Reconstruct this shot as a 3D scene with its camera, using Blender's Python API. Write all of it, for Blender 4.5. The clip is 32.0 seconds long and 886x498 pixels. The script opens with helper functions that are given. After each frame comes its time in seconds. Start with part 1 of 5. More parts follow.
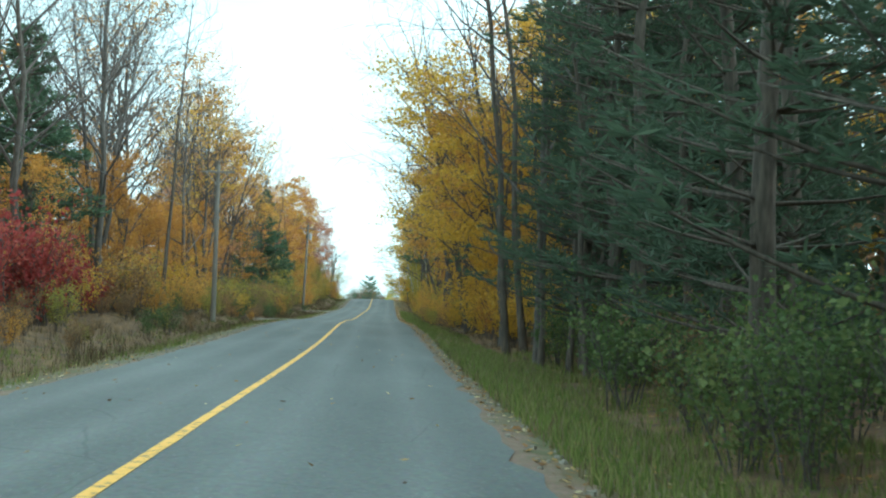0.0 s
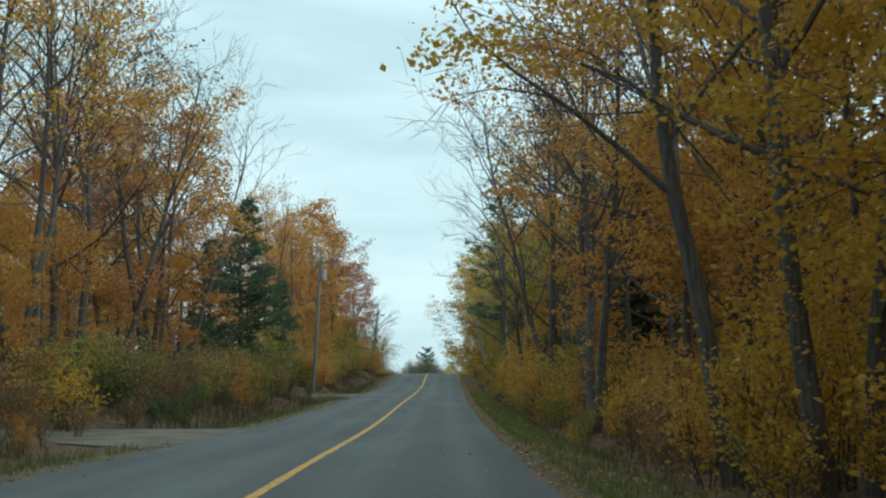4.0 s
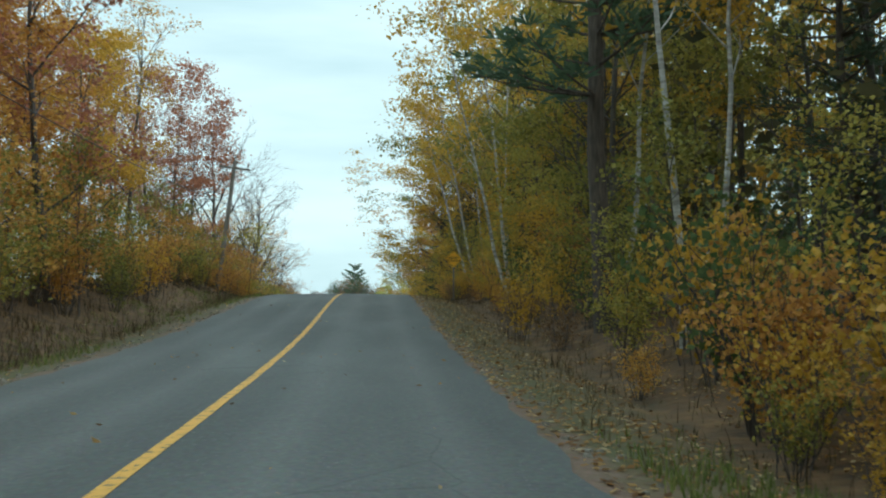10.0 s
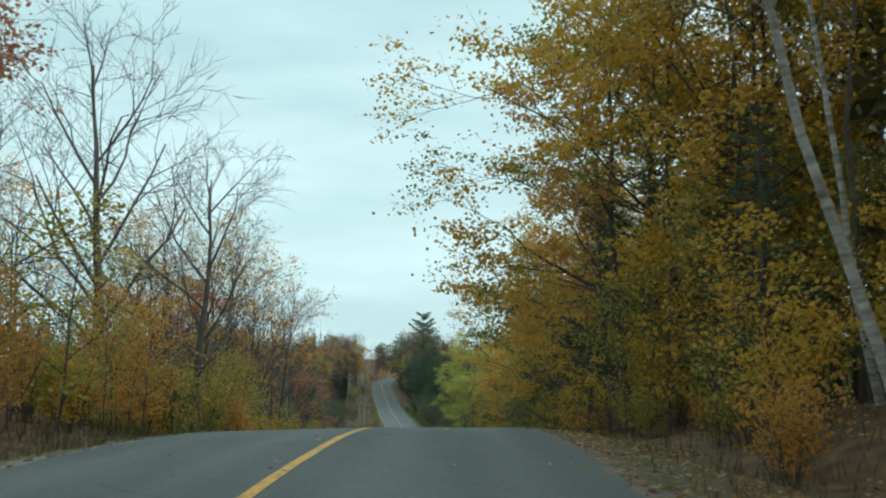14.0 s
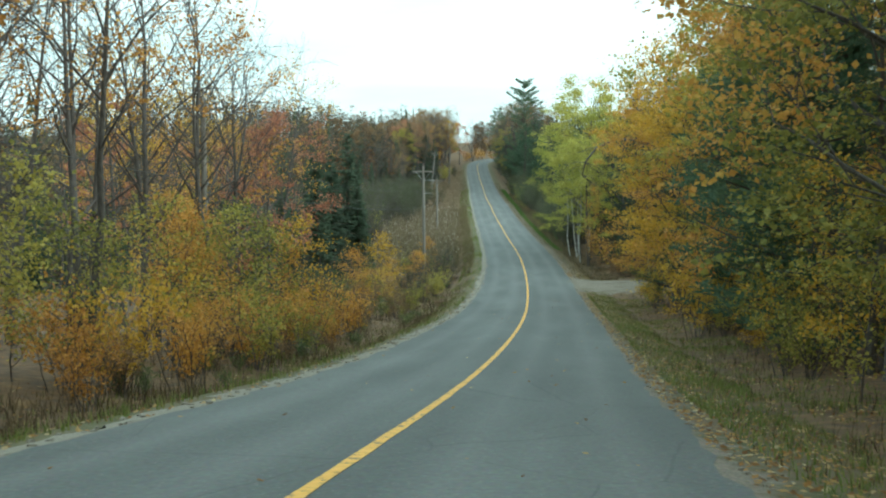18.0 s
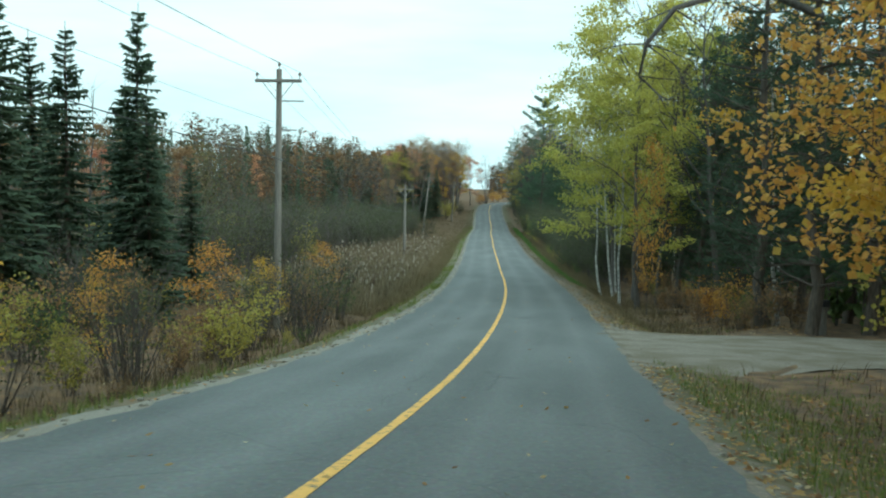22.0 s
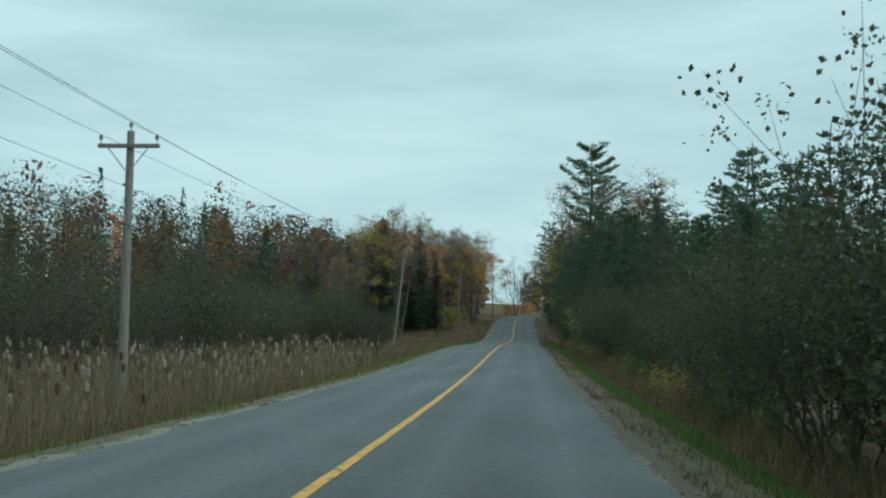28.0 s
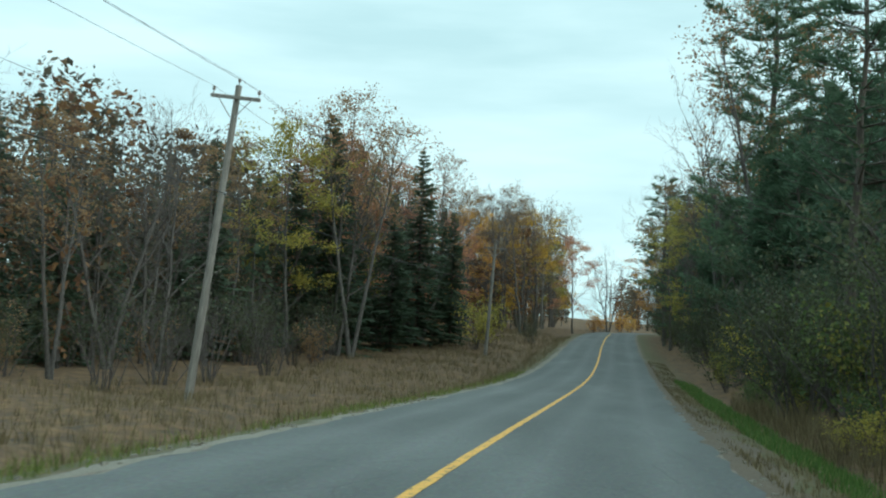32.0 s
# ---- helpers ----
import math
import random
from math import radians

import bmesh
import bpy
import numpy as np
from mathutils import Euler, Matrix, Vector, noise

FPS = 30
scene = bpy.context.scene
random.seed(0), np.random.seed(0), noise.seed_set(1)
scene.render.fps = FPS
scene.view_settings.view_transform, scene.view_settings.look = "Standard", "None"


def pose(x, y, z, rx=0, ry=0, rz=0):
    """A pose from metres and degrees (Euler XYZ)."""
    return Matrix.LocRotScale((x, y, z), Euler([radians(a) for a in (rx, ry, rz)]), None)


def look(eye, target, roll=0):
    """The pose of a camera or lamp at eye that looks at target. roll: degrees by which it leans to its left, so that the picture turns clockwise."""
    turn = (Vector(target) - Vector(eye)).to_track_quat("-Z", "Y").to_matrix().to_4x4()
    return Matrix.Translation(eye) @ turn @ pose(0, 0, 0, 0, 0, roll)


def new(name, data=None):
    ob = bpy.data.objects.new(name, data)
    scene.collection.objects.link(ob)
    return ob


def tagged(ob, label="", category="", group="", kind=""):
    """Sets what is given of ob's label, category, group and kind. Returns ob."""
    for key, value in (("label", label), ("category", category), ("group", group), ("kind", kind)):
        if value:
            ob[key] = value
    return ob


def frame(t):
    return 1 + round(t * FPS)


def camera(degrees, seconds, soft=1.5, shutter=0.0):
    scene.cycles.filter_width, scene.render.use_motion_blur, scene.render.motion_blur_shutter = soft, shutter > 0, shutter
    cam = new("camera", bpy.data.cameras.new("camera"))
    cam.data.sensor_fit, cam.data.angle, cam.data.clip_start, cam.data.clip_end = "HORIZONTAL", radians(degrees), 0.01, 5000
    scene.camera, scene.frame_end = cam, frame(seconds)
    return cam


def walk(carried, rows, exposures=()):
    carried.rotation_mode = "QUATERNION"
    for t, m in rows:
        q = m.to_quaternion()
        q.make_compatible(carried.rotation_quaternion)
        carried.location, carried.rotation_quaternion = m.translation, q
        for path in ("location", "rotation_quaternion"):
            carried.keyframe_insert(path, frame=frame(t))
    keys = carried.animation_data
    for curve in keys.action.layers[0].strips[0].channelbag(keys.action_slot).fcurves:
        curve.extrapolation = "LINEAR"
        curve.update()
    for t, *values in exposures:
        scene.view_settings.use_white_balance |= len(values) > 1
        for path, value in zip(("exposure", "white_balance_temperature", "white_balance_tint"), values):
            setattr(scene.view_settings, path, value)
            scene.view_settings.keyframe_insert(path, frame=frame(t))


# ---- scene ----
EXPOSURES = ((0.0, 0.86, 5750, -8), (1.0, 0.45, 5780, -7), (2.0, 0.18, 5900, -2), (5.0, -0.12, 6000, 0), (9.0, -0.02, 6050, 0), (11.0, 0.14, 6050, 0), (13.0, -0.1, 6050, -1), (15.5, 0.0, 6050, -6), (17.0, 0.52, 6200, -5),
             (19.0, 0.62, 6020, -8), (21.0, 0.52, 5900, -11), (23.0, 0.24, 5970, -4), (25.0, 0.0, 5950, -4), (28.0, -0.40, 5850, -6), (30.0, -0.25, 5900, -6), (32.0, 0.05, 5950, -6))
# ---- camera and its drive ----
cam = camera(44.6, 32.0, soft=2.1, shutter=0.12)
walk(cam, [
    (0.0, pose(1.95, -0.00, 1.36, 93.18, -1.51, -3.86)),
    (0.5, pose(1.95, 5.72, 1.36, 94.44, 0.11, -3.65)),
    (1.0, pose(1.95, 11.67, 1.37, 95.21, 0.15, -3.65)),
    (1.5, pose(1.98, 17.54, 1.39, 95.73, 0.27, -2.82)),
    (2.0, pose(2.07, 23.30, 1.43, 96.23, -0.19, -1.52)),
    (2.5, pose(2.18, 29.33, 1.49, 96.62, -0.86, -0.71)),
    (3.0, pose(2.28, 35.57, 1.58, 96.87, -1.05, -0.40)),
    (3.5, pose(2.37, 41.99, 1.69, 96.98, -0.82, -0.53)),
    (4.0, pose(2.44, 48.37, 1.79, 96.97, -0.48, -0.75)),
    (4.5, pose(2.52, 54.50, 1.86, 96.82, -0.34, -0.69)),
    (5.0, pose(2.60, 60.34, 1.88, 96.54, -0.46, -0.31)),
    (5.5, pose(2.66, 66.34, 1.86, 95.46, 0.51, 1.79)),
    (6.0, pose(2.71, 72.38, 1.82, 93.92, -0.11, 4.82)),
    (6.5, pose(2.80, 78.62, 1.80, 93.06, 0.82, 6.10)),
    (7.0, pose(2.88, 84.77, 1.81, 93.44, 0.43, 5.86)),
    (7.5, pose(2.93, 90.96, 1.85, 93.57, -0.62, 5.46)),
    (8.0, pose(2.96, 97.07, 1.91, 93.53, -0.53, 5.13)),
    (8.5, pose(2.99, 103.14, 1.98, 93.75, -0.16, 3.11)),
    (9.0, pose(3.07, 109.44, 2.07, 93.72, -0.16, 1.68)),
    (9.5, pose(3.24, 115.88, 2.15, 93.44, -2.00, -1.56)),
    (10.0, pose(3.29, 122.28, 2.24, 92.84, -0.13, -4.40)),
    (10.5, pose(3.58, 128.31, 2.33, 92.24, 0.52, -6.19)),
    (11.0, pose(3.67, 135.05, 2.43, 92.28, 0.44, -5.76)),
    (11.5, pose(3.73, 141.49, 2.57, 92.53, -0.42, -5.23)),
    (12.0, pose(3.74, 147.99, 2.78, 93.08, -1.71, -4.79)),
    (12.5, pose(3.81, 154.22, 3.05, 93.48, -1.25, -4.07)),
    (13.0, pose(3.88, 160.19, 3.37, 94.18, -0.61, -3.15)),
    (13.5, pose(3.94, 166.11, 3.67, 95.25, -0.11, -1.27)),
    (14.0, pose(4.05, 173.07, 3.93, 95.40, 0.66, -0.57)),
    (14.5, pose(4.22, 180.93, 4.07, 94.61, 1.63, -0.90)),
    (15.0, pose(4.40, 188.77, 4.00, 92.83, 2.21, -1.25)),
    (15.5, pose(4.52, 195.67, 3.71, 89.98, 1.83, -0.62)),
    (16.0, pose(4.60, 201.48, 3.28, 86.06, 0.40, 1.15)),
    (16.5, pose(4.68, 206.81, 2.76, 84.87, 0.04, 2.03)),
    (17.0, pose(4.74, 211.72, 2.17, 84.59, 0.08, 3.00)),
    (17.5, pose(4.79, 216.34, 1.55, 84.50, -0.08, 3.96)),
    (18.0, pose(4.87, 221.33, 0.80, 84.12, 0.50, 4.96)),
    (18.5, pose(4.98, 226.89, -0.11, 83.78, 0.56, 5.99)),
    (19.0, pose(5.16, 232.66, -1.08, 83.48, 1.01, 6.36)),
    (19.5, pose(5.37, 238.35, -2.01, 83.52, 0.13, 5.15)),
    (20.0, pose(5.59, 244.66, -2.96, 84.66, 0.03, 4.86)),
    (20.5, pose(5.78, 251.46, -3.88, 85.53, 0.75, 4.84)),
    (21.0, pose(5.89, 258.43, -4.74, 86.32, 0.76, 4.96)),
    (21.5, pose(5.98, 265.40, -5.57, 86.97, -0.88, 5.44)),
    (22.0, pose(6.11, 272.27, -6.35, 87.27, -0.93, 6.38)),
    (22.5, pose(6.21, 278.99, -7.06, 87.35, -0.23, 6.83)),
    (23.0, pose(6.25, 285.53, -7.67, 87.87, -1.22, 6.82)),
    (23.5, pose(6.18, 292.10, -8.18, 88.41, -1.61, 7.08)),
    (24.0, pose(6.06, 298.76, -8.61, 88.59, -1.45, 7.69)),
    (24.5, pose(5.86, 305.50, -8.97, 89.21, -0.48, 8.19)),
    (25.0, pose(5.58, 312.97, -9.31, 90.08, -1.51, 8.80)),
    (25.5, pose(5.26, 320.38, -9.61, 90.96, -3.63, 9.63)),
    (26.0, pose(4.94, 327.24, -9.84, 91.85, -4.07, 9.76)),
    (26.5, pose(4.64, 333.61, -10.04, 92.73, -3.02, 9.28)),
    (27.0, pose(4.32, 339.78, -10.22, 93.46, -1.57, 8.67)),
    (27.5, pose(3.94, 346.06, -10.38, 93.88, -0.82, 8.40)),
    (28.0, pose(3.53, 352.50, -10.52, 93.98, -0.93, 8.55)),
    (28.5, pose(3.06, 359.02, -10.64, 93.57, -0.93, 9.20)),
    (29.0, pose(2.49, 366.36, -10.75, 93.50, -1.38, 9.77)),
    (29.5, pose(1.72, 375.95, -10.85, 93.24, -1.82, 10.45)),
    (30.0, pose(0.72, 388.54, -10.94, 93.01, -2.49, 11.40)),
    (30.5, pose(-0.39, 402.59, -10.96, 92.91, -2.20, 12.35)),
    (31.0, pose(-1.38, 415.80, -10.89, 93.32, -2.60, 12.95)),
    (31.5, pose(-2.21, 427.26, -10.85, 94.03, -2.31, 13.21)),
    (32.0, pose(-2.86, 436.47, -10.87, 94.89, -2.49, 13.48))],
    EXPOSURES)
# ---- sky and light ----
world = bpy.data.worlds.new("overcast_sky")
scene.world = world
world.use_nodes = True
wn, wl = world.node_tree.nodes, world.node_tree.links
wn.clear()
w_out, w_bg = wn.new("ShaderNodeOutputWorld"), wn.new("ShaderNodeBackground")
w_sky = wn.new("ShaderNodeTexSky")
w_sky.sky_type, w_sky.sun_disc = "NISHITA", False
w_sky.sun_elevation, w_sky.sun_rotation = radians(25.5), radians(103)
w_sky.air_density, w_sky.dust_density = 1.0, 2.0
w_tc, w_map, w_noise = wn.new("ShaderNodeTexCoord"), wn.new("ShaderNodeMapping"), wn.new("ShaderNodeTexNoise")
w_map.inputs["Scale"].default_value = (1.2, 1.6, 7.0)
w_noise.inputs["Scale"].default_value, w_noise.inputs["Detail"].default_value = 2.2, 6.0
w_ramp = wn.new("ShaderNodeValToRGB")
w_ramp.color_ramp.elements[0].position, w_ramp.color_ramp.elements[0].color = 0.34, (6.7, 8.6, 9.0, 1)
w_ramp.color_ramp.elements[1].position, w_ramp.color_ramp.elements[1].color = 0.64, (9.3, 11.0, 11.3, 1)
w_mix = wn.new("ShaderNodeMix")
w_mix.data_type = "RGBA"
w_mix.inputs["Factor"].default_value = 0.88
wl.new(w_tc.outputs["Generated"], w_map.inputs["Vector"])
wl.new(w_map.outputs["Vector"], w_noise.inputs["Vector"])
wl.new(w_noise.outputs["Fac"], w_ramp.inputs["Fac"])
wl.new(w_sky.outputs["Color"], w_mix.inputs["A"])
wl.new(w_ramp.outputs["Color"], w_mix.inputs["B"])
w_sep, w_mr, w_mul = wn.new("ShaderNodeSeparateXYZ"), wn.new("ShaderNodeMapRange"), wn.new("ShaderNodeVectorMath")
w_mr.inputs["From Min"].default_value, w_mr.inputs["From Max"].default_value = 0.22, 1.0
w_mr.inputs["To Min"].default_value, w_mr.inputs["To Max"].default_value = 1.0, 1.25
w_mul.operation = "SCALE"
wl.new(w_tc.outputs["Generated"], w_sep.inputs["Vector"])
wl.new(w_sep.outputs["Z"], w_mr.inputs["Value"])
wl.new(w_mix.outputs["Result"], w_mul.inputs[0])
wl.new(w_mr.outputs["Result"], w_mul.inputs["Scale"])
wl.new(w_mul.outputs["Vector"], w_bg.inputs["Color"])
w_bg.inputs["Strength"].default_value = 0.1
wl.new(w_bg.outputs["Background"], w_out.inputs["Surface"])
sun = new("sun", bpy.data.lights.new("sun", "SUN"))
sun.data.energy, sun.data.angle, sun.data.color = 1.5, radians(40), (1.0, 0.985, 0.96)
sun.matrix_world = look((176, 160, 86), (0, 200, 0))


# ---- materials ----
def material(name, rough=0.8):
    m = bpy.data.materials.new(name)
    m.use_nodes = True
    return m, m.node_tree.nodes, m.node_tree.links, m.node_tree.nodes["Principled BSDF"]


def ramp(nodes, stops):
    r = nodes.new("ShaderNodeValToRGB")
    el = r.color_ramp.elements
    while len(el) < len(stops):
        el.new(0.5)
    for e, (p, c) in zip(el, stops):
        e.position, e.color = p, (*c, 1)
    return r


def noise_tex(nodes, links, vec, scale, detail=4.0, stretch=None):
    n = nodes.new("ShaderNodeTexNoise")
    n.inputs["Scale"].default_value, n.inputs["Detail"].default_value = scale, detail
    if stretch:
        mp = nodes.new("ShaderNodeMapping")
        mp.inputs["Scale"].default_value = stretch
        links.new(vec, mp.inputs["Vector"])
        vec = mp.outputs["Vector"]
    links.new(vec, n.inputs["Vector"])
    return n


def mixc(nodes, links, fac, a, b, how="MIX"):
    m = nodes.new("ShaderNodeMix")
    m.data_type, m.blend_type = "RGBA", how
    for key, v in (("Factor", fac), ("A", a), ("B", b)):
        if isinstance(v, (int, float)):
            m.inputs[key].default_value = v
        elif isinstance(v, tuple):
            m.inputs[key].default_value = (*v, 1)
        else:
            links.new(v, m.inputs[key])
    return m.outputs["Result"]


def mathn(nodes, links, op, a, b=0.0, c=0.0):
    m = nodes.new("ShaderNodeMath")
    m.operation = op
    for k, v in enumerate((a, b, c)):
        if isinstance(v, (int, float)):
            m.inputs[k].default_value = v
        else:
            links.new(v, m.inputs[k])
    return m.outputs[0]


def bump(nodes, links, height, bsdf, strength, distance):
    b = nodes.new("ShaderNodeBump")
    b.inputs["Strength"].default_value, b.inputs["Distance"].default_value = strength, distance
    links.new(height, b.inputs["Height"])
    links.new(b.outputs["Normal"], bsdf.inputs["Normal"])


def leaf_material(name, stops, spread=0.5):
    """Leaves: the tone differs from tree to tree and from leaf to leaf, and light comes through them."""
    m, n, l, b = material(name)
    info, geo = n.new("ShaderNodeObjectInfo"), n.new("ShaderNodeNewGeometry")
    fac = mathn(n, l, "MULTIPLY_ADD", geo.outputs["Random Per Island"], spread, mathn(n, l, "MULTIPLY", info.outputs["Random"], 1 - spread))
    r = ramp(n, stops)
    l.new(fac, r.inputs["Fac"])
    b.inputs["Roughness"].default_value = 0.65
    b.inputs["Specular IOR Level"].default_value = 0.25
    l.new(r.outputs["Color"], b.inputs["Base Color"])
    tr, mx = n.new("ShaderNodeBsdfTranslucent"), n.new("ShaderNodeMixShader")
    l.new(r.outputs["Color"], tr.inputs["Color"])
    mx.inputs["Fac"].default_value = 0.42
    l.new(b.outputs["BSDF"], mx.inputs[1])
    l.new(tr.outputs["BSDF"], mx.inputs[2])
    l.new(mx.outputs["Shader"], n["Material Output"].inputs["Surface"])
    return m


def bark_material(name, dark, light, scale=6.0, stretch=(3.0, 3.0, 0.5)):
    m, n, l, b = material(name)
    tc, info = n.new("ShaderNodeTexCoord"), n.new("ShaderNodeObjectInfo")
    t1 = noise_tex(n, l, tc.outputs["Object"], scale, 6.0, stretch)
    r = ramp(n, ((0.3, dark), (0.7, light)))
    l.new(t1.outputs["Fac"], r.inputs["Fac"])
    t2 = noise_tex(n, l, tc.outputs["Object"], 0.9, 2.0)
    c = mixc(n, l, mathn(n, l, "MULTIPLY", t2.outputs["Fac"], 0.5), r.outputs["Color"], dark)
    l.new(c, b.inputs["Base Color"])
    b.inputs["Roughness"].default_value = 0.9
    bump(n, l, t1.outputs["Fac"], b, 0.6, 0.03)
    return m


LEAF = {
    "yellow": leaf_material("yellow_leaves", ((0.0, (0.36, 0.22, 0.035)), (0.3, (0.57, 0.345, 0.05)), (0.65, (0.70, 0.43, 0.07)), (1.0, (0.55, 0.41, 0.085)))),
    "orange": leaf_material("orange_leaves", ((0.0, (0.36, 0.17, 0.05)), (0.4, (0.58, 0.285, 0.07)), (0.75, (0.68, 0.38, 0.09)), (1.0, (0.56, 0.40, 0.10)))),
    "red": leaf_material("red_leaves", ((0.0, (0.34, 0.13, 0.085)), (0.5, (0.54, 0.25, 0.15)), (1.0, (0.62, 0.35, 0.17)))),
    "crimson": leaf_material("sumac_leaves", ((0.0, (0.20, 0.03, 0.035)), (0.5, (0.36, 0.06, 0.06)), (1.0, (0.42, 0.14, 0.08)))),
    "olive": leaf_material("olive_leaves", ((0.0, (0.14, 0.155, 0.045)), (0.4, (0.29, 0.27, 0.07)), (0.75, (0.50, 0.40, 0.09)), (1.0, (0.34, 0.34, 0.09)))),
    "lime": leaf_material("lime_leaves", ((0.0, (0.28, 0.30, 0.07)), (0.5, (0.46, 0.44, 0.10)), (1.0, (0.58, 0.50, 0.13)))),
    "green": leaf_material("green_leaves", ((0.0, (0.066, 0.105, 0.039)), (0.6, (0.129, 0.176, 0.064)), (1.0, (0.224, 0.240, 0.085)))),
    "brown": leaf_material("brown_leaves", ((0.0, (0.189, 0.120, 0.065)), (0.5, (0.309, 0.193, 0.100)), (1.0, (0.395, 0.248, 0.124)))),
    "alder": leaf_material("alder_leaves", ((0.0, (0.045, 0.055, 0.028)), (0.6, (0.09, 0.10, 0.05)), (0.9, (0.15, 0.16, 0.09)), (1.0, (0.34, 0.34, 0.25)))),
}
NEEDLE = {
    "spruce": leaf_material("spruce_needles", ((0.0, (0.049, 0.074, 0.047)), (0.6, (0.086, 0.121, 0.075)), (1.0, (0.126, 0.166, 0.101))), 0.6),
    "pine": leaf_material("pine_needles", ((0.0, (0.06, 0.10, 0.06)), (0.6, (0.11, 0.17, 0.10)), (1.0, (0.165, 0.225, 0.13))), 0.6),
}
BARK = {
    "grey": bark_material("grey_bark", (0.055, 0.047, 0.041), (0.18, 0.16, 0.142)),
    "brown": bark_material("brown_bark", (0.05, 0.04, 0.033), (0.17, 0.135, 0.105)),
    "birch": bark_material("birch_bark", (0.20, 0.18, 0.16), (0.78, 0.76, 0.71), 2.2, (1.0, 1.0, 5.0)),
    "twig": bark_material("twig_bark", (0.055, 0.045, 0.04), (0.17, 0.145, 0.13)),
}
M_POLE = bark_material("weathered_pole_wood", (0.13, 0.115, 0.10), (0.36, 0.33, 0.29), 5.0, (8.0, 8.0, 0.35))


def plain(name, colour, rough, metal=0.0):
    m, n, l, b = material(name)
    tc = n.new("ShaderNodeTexCoord")
    t = noise_tex(n, l, tc.outputs["Object"], 9.0, 4.0)
    l.new(mixc(n, l, mathn(n, l, "MULTIPLY", t.outputs["Fac"], 0.5), colour, tuple(0.6 * c for c in colour)), b.inputs["Base Color"])
    b.inputs["Roughness"].default_value, b.inputs["Metallic"].default_value = rough, metal
    return m


M_WIRE = plain("black_cable", (0.025, 0.025, 0.027), 0.6)
M_STEEL = plain("galvanised_steel", (0.42, 0.43, 0.43), 0.45, 0.7)
M_CAN = plain("grey_painted_steel", (0.45, 0.47, 0.47), 0.5)
M_PORCELAIN = plain("brown_porcelain", (0.16, 0.12, 0.10), 0.3)
M_SIGN = plain("yellow_sign_sheeting", (0.95, 0.47, 0.015), 0.45)
M_INK = plain("black_sign_ink", (0.015, 0.015, 0.015), 0.6)

# asphalt: u is metres right of the centre line, v metres along the road
M_ROAD, n, l, b = material("worn_asphalt")
uv = n.new("ShaderNodeUVMap")
sep = n.new("ShaderNodeSeparateXYZ")
l.new(uv.outputs["UV"], sep.inputs["Vector"])
across = mathn(n, l, "ABSOLUTE", mathn(n, l, "SUBTRACT", mathn(n, l, "ABSOLUTE", sep.outputs["X"]), 1.7))
track = mathn(n, l, "SUBTRACT", 1.0, mathn(n, l, "MINIMUM", mathn(n, l, "MULTIPLY", mathn(n, l, "ABSOLUTE", mathn(n, l, "SUBTRACT", across, 0.75)), 2.2), 1.0))
grit = noise_tex(n, l, uv.outputs["UV"], 16.0, 8.0)
blot = noise_tex(n, l, uv.outputs["UV"], 0.5, 5.0, (1.0, 0.22, 1.0))
streak = noise_tex(n, l, uv.outputs["UV"], 2.5, 4.0, (1.0, 0.04, 1.0))
g1 = ramp(n, ((0.28, (0.064, 0.072, 0.062)), (0.5, (0.097, 0.107, 0.094)), (0.72, (0.150, 0.163, 0.146))))
l.new(blot.outputs["Fac"], g1.inputs["Fac"])
c1 = mixc(n, l, mathn(n, l, "MULTIPLY", track, 0.4), g1.outputs["Color"], (0.20, 0.20, 0.185))
c2 = mixc(n, l, mathn(n, l, "MULTIPLY", streak.outputs["Fac"], 0.65), c1, (0.10, 0.10, 0.098))
c3 = mixc(n, l, 0.8, c2, grit.outputs["Color"], "OVERLAY")
hsv = n.new("ShaderNodeHueSaturation")
hsv.inputs["Saturation"].default_value = 0.5
l.new(c3, hsv.inputs["Color"])
crack = n.new("ShaderNodeTexVoronoi")
crack.feature = "DISTANCE_TO_EDGE"
crack.inputs["Scale"].default_value = 0.33
l.new(mixc(n, l, 0.12, uv.outputs["UV"], noise_tex(n, l, uv.outputs["UV"], 1.5, 5.0).outputs["Color"], "ADD"), crack.inputs["Vector"])
cm = mathn(n, l, "MULTIPLY", mathn(n, l, "LESS_THAN", crack.outputs["Distance"], 0.004), 0.3)
spot = noise_tex(n, l, uv.outputs["UV"], 0.42, 3.0, (1.6, 1.0, 1.0))
dark = ramp(n, ((0.70, (0, 0, 0)), (0.76, (1, 1, 1))))
l.new(spot.outputs["Fac"], dark.inputs["Fac"])
c4 = mixc(n, l, mathn(n, l, "MULTIPLY", dark.outputs["Color"], 0.5), hsv.outputs["Color"], (0.05, 0.05, 0.05))
chip = n.new("ShaderNodeTexVoronoi")
chip.inputs["Scale"].default_value = 26.0
l.new(uv.outputs["UV"], chip.inputs["Vector"])
pale = mathn(n, l, "MULTIPLY", mathn(n, l, "GREATER_THAN", chip.outputs["Color"], 0.82), 0.35)
c5 = mixc(n, l, mathn(n, l, "MULTIPLY", pale, mathn(n, l, "LESS_THAN", chip.outputs["Distance"], 0.35)), c4, (0.30, 0.295, 0.28))
l.new(mixc(n, l, cm, c5, (0.04, 0.04, 0.04)), b.inputs["Base Color"])
b.inputs["Roughness"].default_value = 0.82
bump(n, l, grit.outputs["Fac"], b, 0.35, 0.01)

